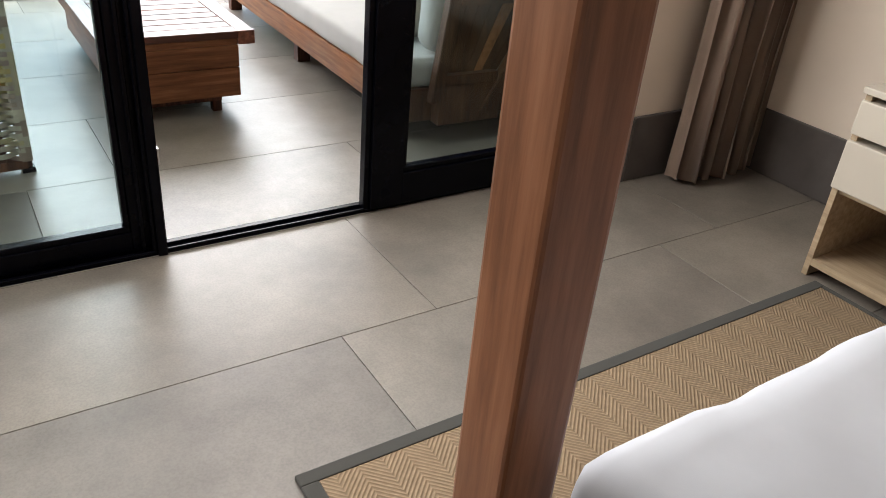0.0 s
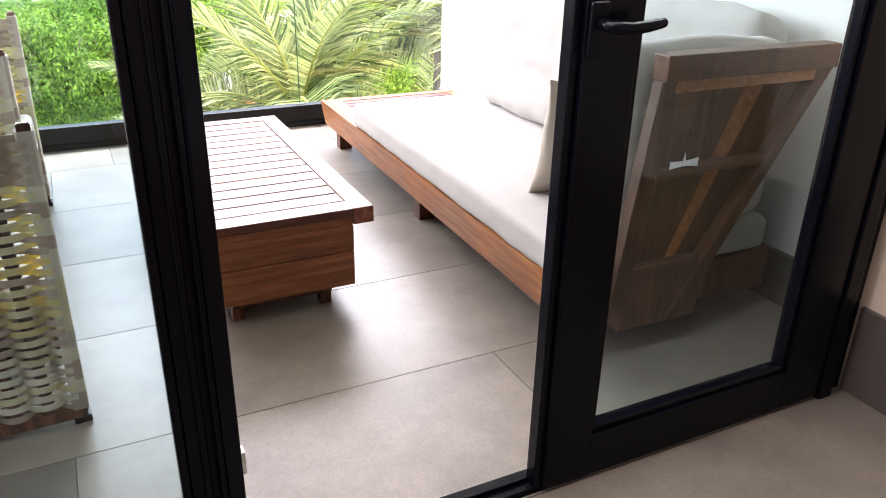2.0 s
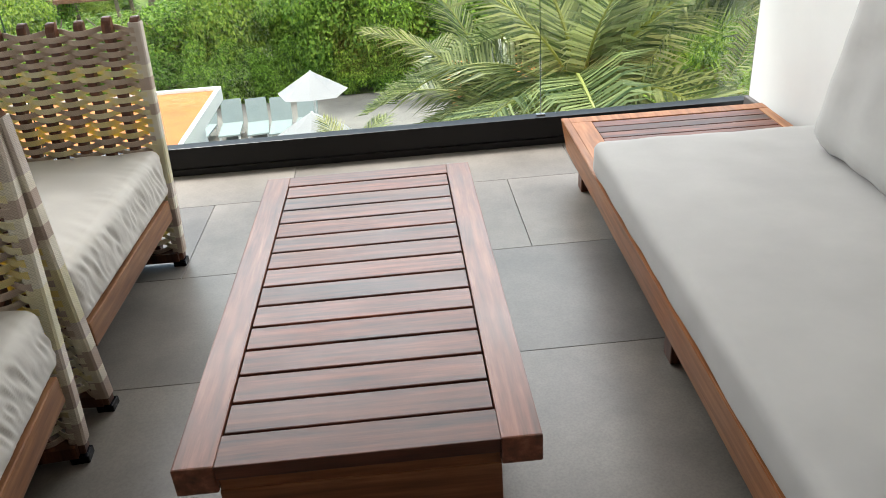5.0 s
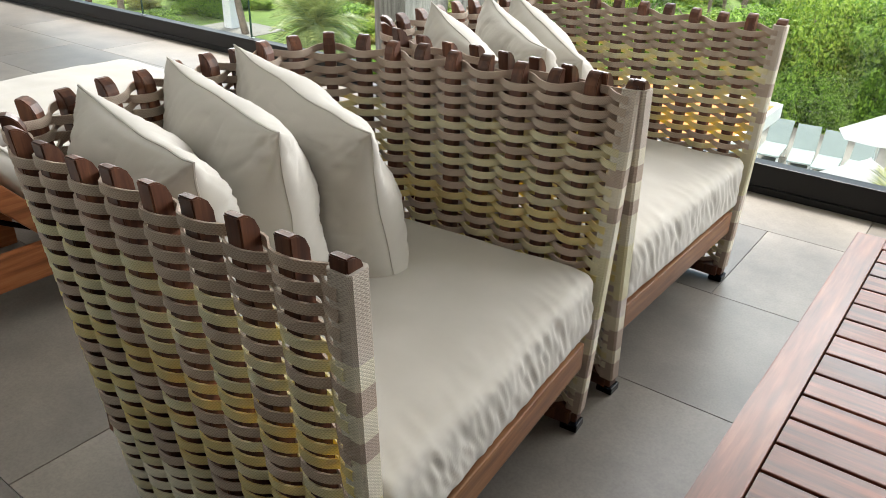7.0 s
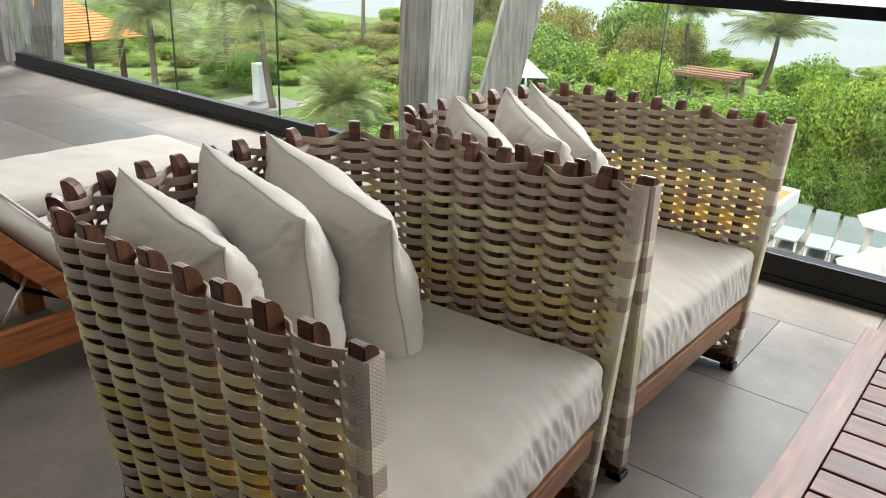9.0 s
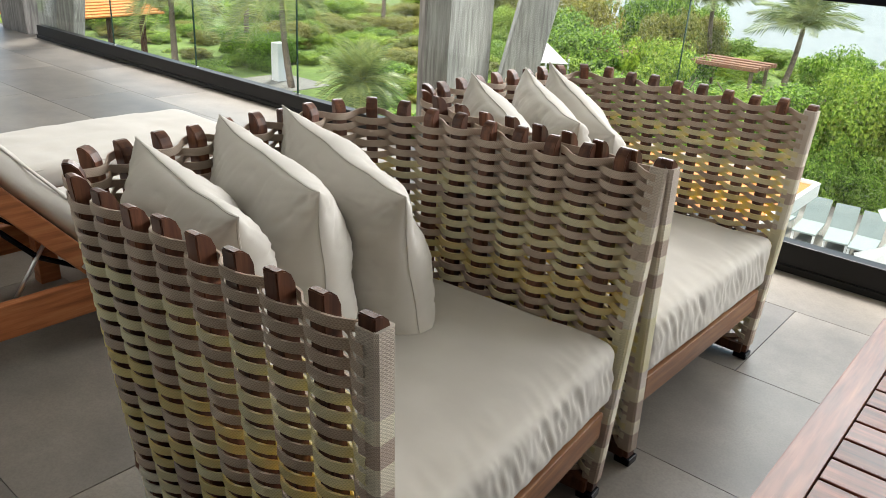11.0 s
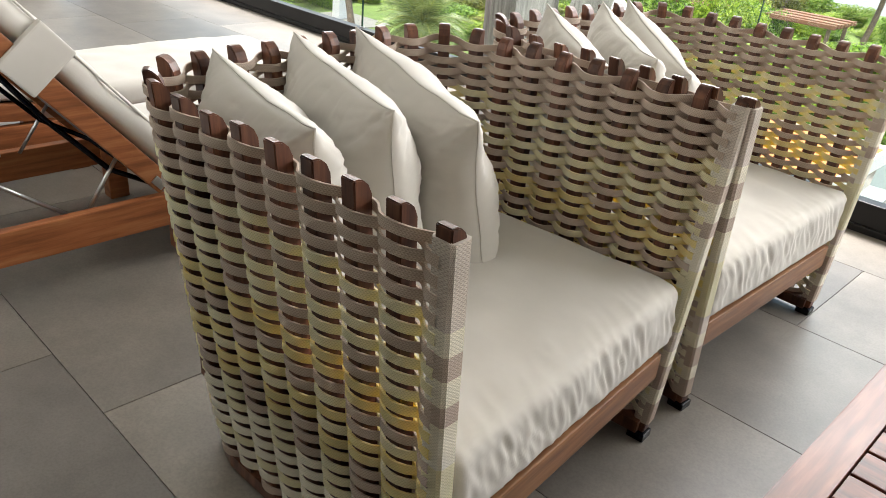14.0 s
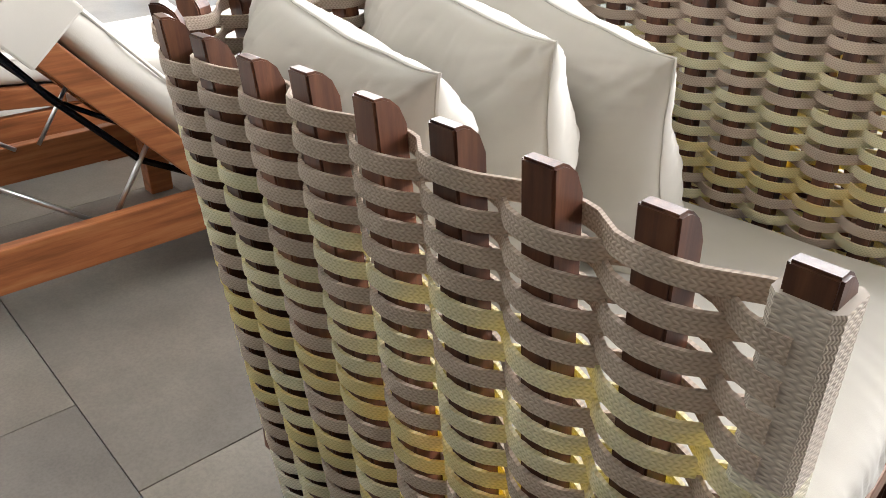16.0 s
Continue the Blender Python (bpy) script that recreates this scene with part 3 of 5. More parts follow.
def sofa():
    ob = thing("daybed_sofa", "low teak daybed sofa against the terrace wall", "sofa", pose(0, 0, 0))
    x0, x1, y0, y1 = 0.748, 1.56, -1.78, 0.748
    part("front_board", prism([(x0, 0.24), (x0 + 0.03, 0.24), (x0 + 0.055, 0.1), (x0 + 0.025, 0.1)], 1, y0, y1, 0.003), M_sofa, ob, "warm orange teak board")
    part("end_board", box((x0 + 0.03, y1 - 0.06, 0.2), (x1, y1, 0.239), 0.003), M_sofa, ob)
    part("end_board", box((x0 + 0.03, y0, 0.1), (x1, y0 + 0.03, 0.239), 0.003), M_sofa_shaded, ob)
    part("frame_rail", box((x0 + 0.031, y0 + 0.03, 0.2), (x0 + 0.11, y1 - 0.06, 0.2385), 0.002), M_sofa, ob)
    part("back_board", box((x1 - 0.04, y0 + 0.03, 0.12), (x1, y1 - 0.06, 0.238), 0.003), M_sofa, ob)
    # Slats take the table wood's colour to imitate the sky's grazing reflection.
    me = link_mesh("slat", box((0, -0.028, 0), (x1 - x0 - 0.153, 0.028, 0.022), 0.002), M_table)
    for k in range(38):
        share("slat", me, ob, pose(x0 + 0.112, y1 - 0.095 - k * 0.063, 0.215))
    for y in (0.58, -0.55, -1.62):
        for x in (x0 + 0.08, x1 - 0.1):
            part("leg", box((x - 0.035, y - 0.03, 0.0), (x + 0.035, y + 0.03, 0.2), 0.004), M_post, ob)
    # raking end frame behind the corner cushion, shade put into its darker teak
    y = -1.86
    xl = lambda z: 0.87 + 0.07 * (z - 0.3) / 0.55
    xr = lambda z: 1.24 + 0.33 * (z - 0.3) / 0.55
    part("end_frame_stile", prism([(xl(0.2), 0.2), (xl(0.2) + 0.05, 0.2), (xl(0.86) + 0.05, 0.86), (xl(0.86), 0.86)], 1, y, y + 0.045, 0.003), M_sofa_shaded, ob)
    part("end_frame_stile", prism([(xr(0.12) - 0.05, 0.12), (xr(0.12), 0.12), (xr(0.86), 0.86), (xr(0.86) - 0.05, 0.86)], 1, y, y + 0.045, 0.003), M_sofa_shaded, ob)
    part("end_frame_rail", box((xl(0.86), y - 0.012, 0.86), (xr(0.86), y + 0.05, 0.93), 0.004), M_sofa_shaded, ob)
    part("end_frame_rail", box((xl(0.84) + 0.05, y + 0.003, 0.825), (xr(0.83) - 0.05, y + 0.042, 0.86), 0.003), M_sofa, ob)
    part("end_frame_rail", box((xl(0.6) + 0.05, y - 0.004, 0.585), (xr(0.58) - 0.05, y + 0.04, 0.61), 0.003), M_sofa_shaded, ob)
    part("end_frame_rail", box((xl(0.3) + 0.05, y + 0.003, 0.27), (xr(0.27) - 0.05, y + 0.04, 0.31), 0.003), M_sofa_shaded, ob)
    part("end_plinth", box((0.9, y + 0.01, 0.1), (1.2, y + 0.07, 0.268), 0.003), M_sofa_shaded, ob)
    k = 0
    for f in np.linspace(0.06, 0.94, 7):
        xa, xb = xl(0.3) + 0.05 + f * (xr(0.3) - xl(0.3) - 0.1), xl(0.85) + 0.05 + f * (xr(0.85) - xl(0.85) - 0.1)
        k += 1
        part("end_slat", prism([(xa - 0.0193, 0.3), (xa + 0.0193, 0.3), (xb + 0.0385, 0.84), (xb - 0.0385, 0.84)], 1, y + 0.045, y + 0.06, 0.002), M_sofa if k == 5 else M_sofa_shaded, ob)
    return ob


sofa().matrix_basis = TURN
mattress = part("seat_cushion", soft_box((0.8, 1.95, 0.12), 40, 80, 10, 0.032, 0.01, 0.003, 4), M_cushion_w, None, smooth=True)
mattress.matrix_basis = TURN @ pose(1.143, -0.805, 0.239)
tagged(mattress, "long off-white canvas seat mattress on the daybed", "cushion")
SEAT = 0.362
for i, (yc, ww, xx, lean) in enumerate(((-0.46, 0.9, 1.43, 11), (-1.3, 0.7, 1.44, 11))):
    c = part("back_cushion", soft_box((0.17, ww, 0.62), 10, 24, 20, 0.06, 0.02, 0.012, 10 + i), M_cushion_w, None, smooth=True)
    c.matrix_basis = TURN @ pose(xx, yc, SEAT, 0, lean, 0)
    tagged(c, "plump off-white canvas back cushion leaning on the daybed", "cushion", "daybed cushions")
corner = part("back_cushion", soft_box((0.62, 0.16, 0.56), 22, 10, 18, 0.06, 0.02, 0.01, 17), M_cushion_w, None, smooth=True)
corner.matrix_basis = TURN @ pose(1.2, -1.7, SEAT, 0, 0, 0)
tagged(corner, "off-white canvas cushion against the daybed's end frame", "cushion", "daybed cushions")
for x, y, rz, lean in ((1.07, -1.33, -6, 13), (1.08, -1.5, -3, 12)):
    p = part("throw_pillow", pillow_mesh(0.44, 0.42, 0.15, 31 + y), M_pattern, None, smooth=True)
    p.matrix_basis = pose(x, y, SEAT, lean, 0, rz)
    tagged(p, "grey patterned throw pillow on the off-white daybed", "pillow", "daybed pillows")
tag = part("paper_tag", prism([(0, 0), (0.05, 0.006), (0.1, 0), (0.1, 0.025), (0.055, 0.02), (0.05, 0.045), (0.045, 0.02), (0, 0.022)], 1, 0, 0.002), plain("white_paper", (0.8, 0.8, 0.8), 0.8), None)
tag.matrix_basis = TURN @ pose(1.0, -1.866, 0.611)
tagged(tag, "crumpled white paper tag on the daybed's end frame", "tag")


# ---- woven armchairs ----
W_TOP, W_BASE, D_FRONT, D_REAR, RAD = 0.478, 0.39, 0.4, -0.46, 0.19
TAPER = 0.1
H_TOP = 0.797


def u_path(half, front, rear, r):
    """Points along the U from the near front corner round the back to the far front corner, evenly spaced."""
    pts = []
    for k in range(60):
        pts.append((front + (rear + r - front) * k / 60, -half))
    for k in range(24):
        a = math.pi / 2 * k / 24
        pts.append((rear + r - r * math.sin(a), -half + r - r * math.cos(a)))
    for k in range(40):
        pts.append((rear, -half + r + (2 * half - 2 * r) * k / 40))
    for k in range(24):
        a = math.pi / 2 * k / 24
        pts.append((rear + r - r * math.cos(a), half - r + r * math.sin(a)))
    for k in range(61):
        pts.append((rear + r + (front - rear - r) * k / 60, half))
    return [(x, y * (1 - TAPER * (front - x) / (front - rear)) if y < 0 else y) for x, y in pts]


def resample(pts, n):
    d = [0.0]
    for a, b in zip(pts, pts[1:]):
        d.append(d[-1] + math.dist(a, b))
    out, j = [], 0
    for k in range(n):
        s = d[-1] * k / (n - 1)
        while j < len(d) - 2 and d[j + 1] < s:
            j += 1
        f = (s - d[j]) / max(d[j + 1] - d[j], 1e-9)
        out.append((pts[j][0] + f * (pts[j + 1][0] - pts[j][0]), pts[j][1] + f * (pts[j + 1][1] - pts[j][1])))
    return out


N_POST, SUB, ROWS = 29, 6, 52
N_PATH = (N_POST - 1) * SUB + 1
U_TOP = resample(u_path(W_TOP, D_FRONT, D_REAR, RAD), N_PATH)
U_BASE = [(x + 0.005, y - 0.04) for x, y in resample(u_path(W_BASE, D_FRONT - 0.005, D_REAR + 0.16, 0.14), N_PATH)]


def u_at(i, z):
    f = max(0.0, min(1.1, z / H_TOP))
    f = f ** 0.85
    return Vector((U_BASE[i][0] + f * (U_TOP[i][0] - U_BASE[i][0]), U_BASE[i][1] + f * (U_TOP[i][1] - U_BASE[i][1]), z))


def u_side(i):
    a, b = U_TOP[max(i - 1, 0)], U_TOP[min(i + 1, N_PATH - 1)]
    t = Vector((b[0] - a[0], b[1] - a[1], 0)).normalized()
    return t, Vector((-t.y, t.x, 0))


def chair_post(i, rng):
    """One upright: a tapering flat bar along the lean of the weave, its top rounded off to the inside."""
    t, out = u_side(i)
    bm = bmesh.new()
    hw, ht = 0.0145, 0.0163
    top = H_TOP + 0.03 + rng.uniform(-0.004, 0.004)
    prof = [(0.02, 1.0), (0.3, 1.0), (0.6, 1.0), (top - 0.026, 1.0), (top - 0.011, 0.72), (top - 0.003, 0.3), (top, 0.0)]
    prev = None
    for z, f in prof:
        c = u_at(i, z)
        inner = -ht if f == 1.0 else ht - 2 * ht * (0.35 + 0.65 * f)
        now = [bm.verts.new(c + t * a + out * b) for a, b in ((-hw, inner), (hw, inner), (hw, ht), (-hw, ht))]
        if prev:
            for k in range(4):
                bm.faces.new((prev[k], prev[(k + 1) % 4], now[(k + 1) % 4], now[k]))
        else:
            bm.faces.new(now[::-1])
        prev = now
    bm.faces.new(prev)
    bmesh.ops.recalc_face_normals(bm, faces=bm.faces)
    es = [e for e in bm.edges if len(e.link_faces) == 2 and e.calc_face_angle(0) > 0.5]
    bmesh.ops.bevel(bm, geom=es, offset=0.002, segments=2, affect="EDGES")
    return bm


def chair_strap(row, rng):
    """One flat woven strap that winds in and out round the posts from end to end."""
    bm = bmesh.new()
    pitch = (H_TOP - 0.05) / ROWS
    z0 = 0.05 + (row + 0.5) * pitch
    hh, th = 0.0085, 0.002
    prev = None
    uv = bm.loops.layers.uv.new("UVMap")
    across = (-hh, 0, hh, hh, hh, hh, 0, -hh, -hh, -hh)
    run = 0.0
    jit = rng.uniform(-0.0012, 0.0012)
    for i in range(N_PATH):
        ph = math.pi * i / SUB + math.pi * row
        swing = math.cos(ph)
        swing = math.copysign(abs(swing) ** 0.75, swing) * 0.02
        z = z0 + jit + 0.002 * math.cos(ph) + 0.001 * noise.noise(Vector((i * 0.13, row * 1.7, 0)))
        if row >= ROWS - 2:
            z += 0.002 * (math.cos(ph) if row == ROWS - 1 else 0)
        c = u_at(i, z)
        t, out = u_side(i)
        c = c + out * swing
        ring = ((th, -hh), (th * 1.25, 0), (th, hh), (th, hh), (-th, hh), (-th, hh), (-th * 1.25, 0), (-th, -hh), (-th, -hh), (th, -hh))
        now = [bm.verts.new(c + out * a + Vector((0, 0, b))) for a, b in ring]
        if prev:
            step = (now[1].co - prev[1].co).length
            for k in (0, 1, 3, 5, 6, 8):
                f = bm.faces.new((prev[k], prev[k + 1], now[k + 1], now[k]))
                for lp, at in zip(f.loops, ((run, across[k]), (run, across[k + 1]), (run + step, across[k + 1]), (run + step, across[k]))):
                    lp[uv].uv = at
            run += step
        prev = now
    bmesh.ops.recalc_face_normals(bm, faces=bm.faces)
    return bm


def wrapped_post(i, z0, z1, rng):
    """A front upright bound round with strap, lap by lap."""
    t, out = u_side(i)
    bm = bmesh.new()
    n = max(2, int((z1 - z0) / 0.0062))
    prev = None
    uv = bm.loops.layers.uv.new("UVMap")
    lap = 0.019
    sec = [(-0.015, -0.0195), (0.015, -0.0195), (0.02, -0.014), (0.02, 0.014), (0.015, 0.0195), (-0.015, 0.0195), (-0.02, 0.014), (-0.02, -0.014)]
    for k in range(n * 2 + 1):
        z = z0 + (z1 - z0) * k / (n * 2)
        g = 1.0 if k % 2 else 0.985
        c = u_at(i, z)
        now = [bm.verts.new(c + t * a * g + out * b * g) for a, b in sec]
        if prev:
            for j in range(8):
                f = bm.faces.new((prev[j], prev[(j + 1) % 8], now[(j + 1) % 8], now[j]))
                for lp, at in zip(f.loops, ((j * lap, below), (j * lap + lap, below), (j * lap + lap, z), (j * lap, z))):
                    lp[uv].uv = at
        else:
            bm.faces.new(now[::-1])
        prev, below = now, z
    bm.faces.new(prev)
    bmesh.ops.recalc_face_normals(bm, faces=bm.faces)
    return bm


def strap_colour(row, rng):
    f = row / ROWS
    if f > 0.87:
        return M_strap_taupe
    r = rng.random()
    if f > 0.66:
        return M_strap_taupe if r < 0.33 else M_strap_sage
    if f > 0.3:
        return M_strap_taupe if r < 0.17 else M_strap_olive if r < 0.66 else M_strap_sage
    return M_strap_cream if r < 0.6 else M_strap_sage if r < 0.9 else M_strap_taupe


def armchair():
    rng = random.Random(5)
    ob = thing("woven_armchair", "tub armchair of woven taupe and olive straps on dark wooden uprights", "armchair", pose(0, 0, 0), "woven armchairs")
    for k in range(N_POST):
        i = k * SUB
        part("upright", chair_post(i, rng), M_post, ob)
    for row in range(ROWS):
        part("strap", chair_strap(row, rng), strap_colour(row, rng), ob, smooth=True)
    for i in (0, N_PATH - 1):
        z = 0.045
        marks = (0.1, 0.14, 0.2, 0.24, 0.29, 0.44, 0.52, 0.555, 0.6, 0.64, 0.68, H_TOP + 0.012)
        for z1, m in zip(marks, (M_strap_taupe, M_strap_cream, M_strap_taupe, M_strap_cream, M_strap_grey, M_strap_sage, M_strap_cream, M_strap_taupe, M_strap_cream, M_strap_taupe, M_strap_cream, M_strap_grey)):
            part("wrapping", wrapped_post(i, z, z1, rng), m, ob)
            z = z1
    # plinth that follows the U, seat rails, slat deck, feet
    bm = bmesh.new()
    prev = None
    for i in range(0, N_PATH, 3):
        t, out = u_side(i)
        c = u_at(i, 0.0)
        now = [bm.verts.new(c + out * a + Vector((0, 0, b))) for a, b in ((-0.022, 0.018), (0.022, 0.018), (0.022, 0.05), (-0.022, 0.05))]
        if prev:
            for k in range(4):
                bm.faces.new((prev[k], prev[(k + 1) % 4], now[(k + 1) % 4], now[k]))
        else:
            bm.faces.new(now[::-1])
        prev = now
    bm.faces.new(prev)
    bmesh.ops.recalc_face_normals(bm, faces=bm.faces)
    part("plinth", bm, M_post, ob)
    part("front_rail", box((0.37, -0.402, 0.172), (0.408, 0.352, 0.243), 0.004), M_seatrail, ob)
    part("rear_rail", box((-0.3, -0.33, 0.185), (-0.27, 0.26, 0.24), 0.004), M_post, ob)
    for y in (-0.4, 0.335):
        part("side_rail", box((-0.3, y, 0.185), (0.37, y + 0.03, 0.24), 0.004), M_post, ob)
    me = link_mesh("deck_slat", box((-0.3, -0.03, 0.22), (0.355, 0.03, 0.24), 0.002), M_post)
    for k in range(7):
        share("deck_slat", me, ob, pose(0, -0.32 + k * 0.1, 0))
    for i in (0, 56, 112, N_PATH - 1):
        c = u_at(i, 0)
        part("foot", box((c.x - 0.022, c.y - 0.022, 0), (c.x + 0.022, c.y + 0.022, 0.02), 0.003), M_black, ob)
    return ob


POSE_A = pose(-1.083, -1.10, 0, 0, 0, 5)
POSE_B = pose(-1.105, -0.09, 0, 0, 0, -1)
chair = armchair()
chair.matrix_basis = POSE_A
copy_thing(chair, POSE_B)
seat = part("seat_cushion", soft_box((0.77, 0.81, 0.165), 64, 170, 18, 0.028, 0.016, 0.005, 2, front=True), M_cushion, None, smooth=True)
seat.matrix_basis = POSE_A @ pose(0.022, -0.008, 0.244)
tagged(seat, "thick beige canvas seat cushion in a woven armchair", "cushion", "armchair seat cushions")
seat2 = new("seat_cushion", link_mesh("seat_cushion", soft_box((0.77, 0.81, 0.165), 64, 170, 18, 0.028, 0.016, 0.005, 9, front=True), M_cushion, True))
seat2.matrix_basis = POSE_B @ pose(0.022, -0.008, 0.244)
tagged(seat2, "thick beige canvas seat cushion in a woven armchair", "cushion", "armchair seat cushions")


def throw_pillow(m, seed, w=0.52, h=0.47, thick=0.3, slump=0.2):
    p = part("throw_pillow", pillow_mesh(w, h, thick, seed, 64, slump), M_cushion, None, smooth=True)
    p.matrix_basis = m
    part("piping", seam_mesh(w, h, 0.0024, 40, slump, seed), M_cushion, p)
    return tagged(p, "plump beige canvas throw pillow standing on the armchair seat", "pillow", group="armchair pillows")


for i, (x, y, lean, rz, w, h) in enumerate(((-1.275, -1.375, 5, -12, 0.48, 0.41), (-1.3, -1.155, 7, -15, 0.49, 0.42), (-1.29, -0.93, 12, -13, 0.52, 0.42))):
    throw_pillow(pose(x, y, 0.405, lean, 3, rz), 3 + 5 * i, w, h, 0.24, (-0.04, 0.0, 0.1)[i])
for i, (x, y, lean, rz, slump) in enumerate(((-1.27, -0.41, 4, -30, 0.12), (-1.24, -0.2, 5, -36, 0.1), (-1.26, 0.06, 10, -30, 0.26))):
    throw_pillow(pose(x, y, 0.405, lean, 3, rz), 23 + 5 * i, 0.42, 0.45, 0.24, slump)


# ---- sun loungers ----
def sun_lounger(rake, label):
    ob = thing("sun_lounger", label, "sun lounger", pose(0, 0, 0), "sun loungers")
    hw = 0.315
    for s in (-1, 1):
        a, b = sorted((s * hw, s * (hw - 0.035)))
        part("side_rail", box((a, -0.88, 0.12), (b, 1.0, 0.222), 0.004), M_lounger, ob)
    for y in (-0.88, 0.965):
        part("end_rail", box((-hw + 0.035, y, 0.13), (hw - 0.035, y + 0.035, 0.22), 0.004), M_lounger, ob)
    for y in (-0.12, 0.85):
        for x in (-0.25, 0.25):
            part("leg", box((x - 0.028, y - 0.035, 0), (x + 0.028, y + 0.035, 0.21), 0.004), M_lounger, ob)
    me = link_mesh("slat", box((-hw + 0.035, -0.025, 0), (hw - 0.035, 0.025, 0.018), 0.002), M_lounger)
    for k in range(18):
        share("slat", me, ob, pose(0, -0.13 + k * 0.062, 0.205))
    hinge = pose(0, -0.2, 0.245, -rake, 0, 0)
    for s in (-1, 1):
        a, b = sorted((s * (hw - 0.002), s * (hw - 0.037)))
        part("back_rail", box((a, -0.76, -0.022), (b, 0.0, 0.04), 0.004, 2, hinge), M_lounger, ob)
        part("hinge_plate", box((s * hw - 0.003, -0.05, -0.012), (s * hw + 0.003, -0.008, 0.014), 0.001, 1, hinge), M_steel, ob)
    part("back_sling", box((-hw + 0.04, -0.75, -0.005), (hw - 0.04, -0.02, 0.012), 0.003, 2, hinge), M_dark_cloth, ob)
    if rake > 20:
        bm = bmesh.new()
        add_tube(bm, [(-0.27, -0.66, 0.72), (-0.27, -0.5, 0.5), (-0.265, -0.34, 0.32), (-0.24, -0.2, 0.235), (0.24, -0.2, 0.235), (0.265, -0.34, 0.32), (0.27, -0.5, 0.5), (0.27, -0.66, 0.72)], 0.008, 8)
        part("stay_bar", bm, M_black, ob, smooth=True)
        for s in (-1, 1):
            for p, q in (((s * 0.27, -0.31, 0.37), (s * 0.275, -0.42, 0.215)), ((s * 0.27, -0.75, 0.42), (s * 0.275, -0.48, 0.215))):
                bm = bmesh.new()
                add_tube(bm, [p, q], 0.006, 8)
                part("prop_rod", bm, M_steel, ob, smooth=True)
    return ob


def edge_piping(w, d, z, r=0.03):
    """A cord sewn round a pad's upper edge."""
    pts = []
    for cx, cy, a0 in ((w / 2 - r, -d / 2 + r, -90), (w / 2 - r, d / 2 - r, 0), (-w / 2 + r, d / 2 - r, 90), (-w / 2 + r, -d / 2 + r, 180)):
        for k in range(5):
            a = radians(a0 + k * 22.5)
            pts.append((cx + r * math.cos(a), cy + r * math.sin(a), z))
    pts.append(pts[0])
    return add_tube(bmesh.new(), pts, 0.004, 6, False)


def lounger_pads(m, rake, seed):
    pad = part("lounger_pad", soft_box((0.62, 1.16, 0.1), 22, 34, 6, 0.04, 0.008, 0.008, seed), M_cushion, None, smooth=True)
    pad.matrix_basis = m @ pose(0, 0.4, 0.223)
    tagged(pad, "beige canvas pad on the sun lounger's flat end", "cushion", "lounger pads")
    part("piping", edge_piping(0.6, 1.14, 0.088), M_cushion, pad)
    back = part("lounger_back_pad", soft_box((0.6, 0.82, 0.09), 22, 22, 6, 0.04, 0.008, 0.008, seed + 3), M_cushion, None, smooth=True)
    back.matrix_basis = m @ pose(0, -0.2, 0.245, -rake, 0, 0) @ pose(0, -0.4, 0.041)
    tagged(back, "beige canvas back pad on the sun lounger's backrest", "cushion", "lounger pads")
    part("piping", edge_piping(0.58, 0.8, 0.08), M_cushion, back)
    part("pad_strap", box((0.3, -0.19, -0.075), (0.33, -0.07, 0.085), 0.006), M_cushion, back, "beige canvas strap round the backrest rail")


def bathtub(m):
    """A freestanding egg-shaped tub: outer shell turned in at the rim, hollow basin, short feet."""
    ob = thing("bathtub", "white freestanding oval bathtub on the tiled terrace", "bathtub", m)
    n = 40

    def ring(bm, a, b, z):
        return [bm.verts.new((a * math.cos(2 * math.pi * k / n), b * math.sin(2 * math.pi * k / n), z)) for k in range(n)]
    bm = bmesh.new()
    prof = [(0.5, 0.2, 0.045), (0.62, 0.29, 0.07), (0.7, 0.345, 0.15), (0.755, 0.375, 0.28), (0.78, 0.385, 0.4), (0.79, 0.39, 0.52), (0.795, 0.395, 0.57), (0.78, 0.38, 0.582), (0.755, 0.36, 0.57), (0.73, 0.34, 0.45), (0.66, 0.3, 0.24), (0.5, 0.2, 0.15)]
    rings = [ring(bm, *p) for p in prof]
    for r0, r1 in zip(rings, rings[1:]):
        for k in range(n):
            bm.faces.new((r0[k], r0[(k + 1) % n], r1[(k + 1) % n], r1[k]))
    bm.faces.new(rings[0][::-1])
    bm.faces.new(rings[-1])
    part("shell", bm, plain("white_enamel", (0.78, 0.79, 0.79), 0.25, 0, 0.03, 3.0, 0.0), ob, smooth=True)
    for x in (-0.4, 0.4):
        for y in (-0.14, 0.14):
            bm = bmesh.new()
            add_tube(bm, [(x, y, 0), (x, y, 0.05)], 0.025, 10)
            part("foot", bm, M_black, ob)
    return ob


bathtub(pose(-6.85, -0.43, 0, 0, 0, 90))
M_dark_cloth = cloth("charcoal_sling", (0.05, 0.05, 0.055), 600, 0.9)
for px, rake, seed, text in ((-2.485, 49, 12, "teak sun lounger with its backrest raised behind the armchairs"), (-3.33, 6, 21, "teak sun lounger lying nearly flat beside another")):
    base = pose(px, -0.98, 0)
    sun_lounger(rake, text).matrix_basis = base
    lounger_pads(base, rake, seed)
head = part("head_pillow", pillow_mesh(0.5, 0.3, 0.13, 55), M_cushion, None, smooth=True)
head.matrix_basis = pose(-3.3, -1.38, 0.36, -78, 0, 0)
tagged(head, "beige canvas head pillow lying on the flat sun lounger", "pillow")


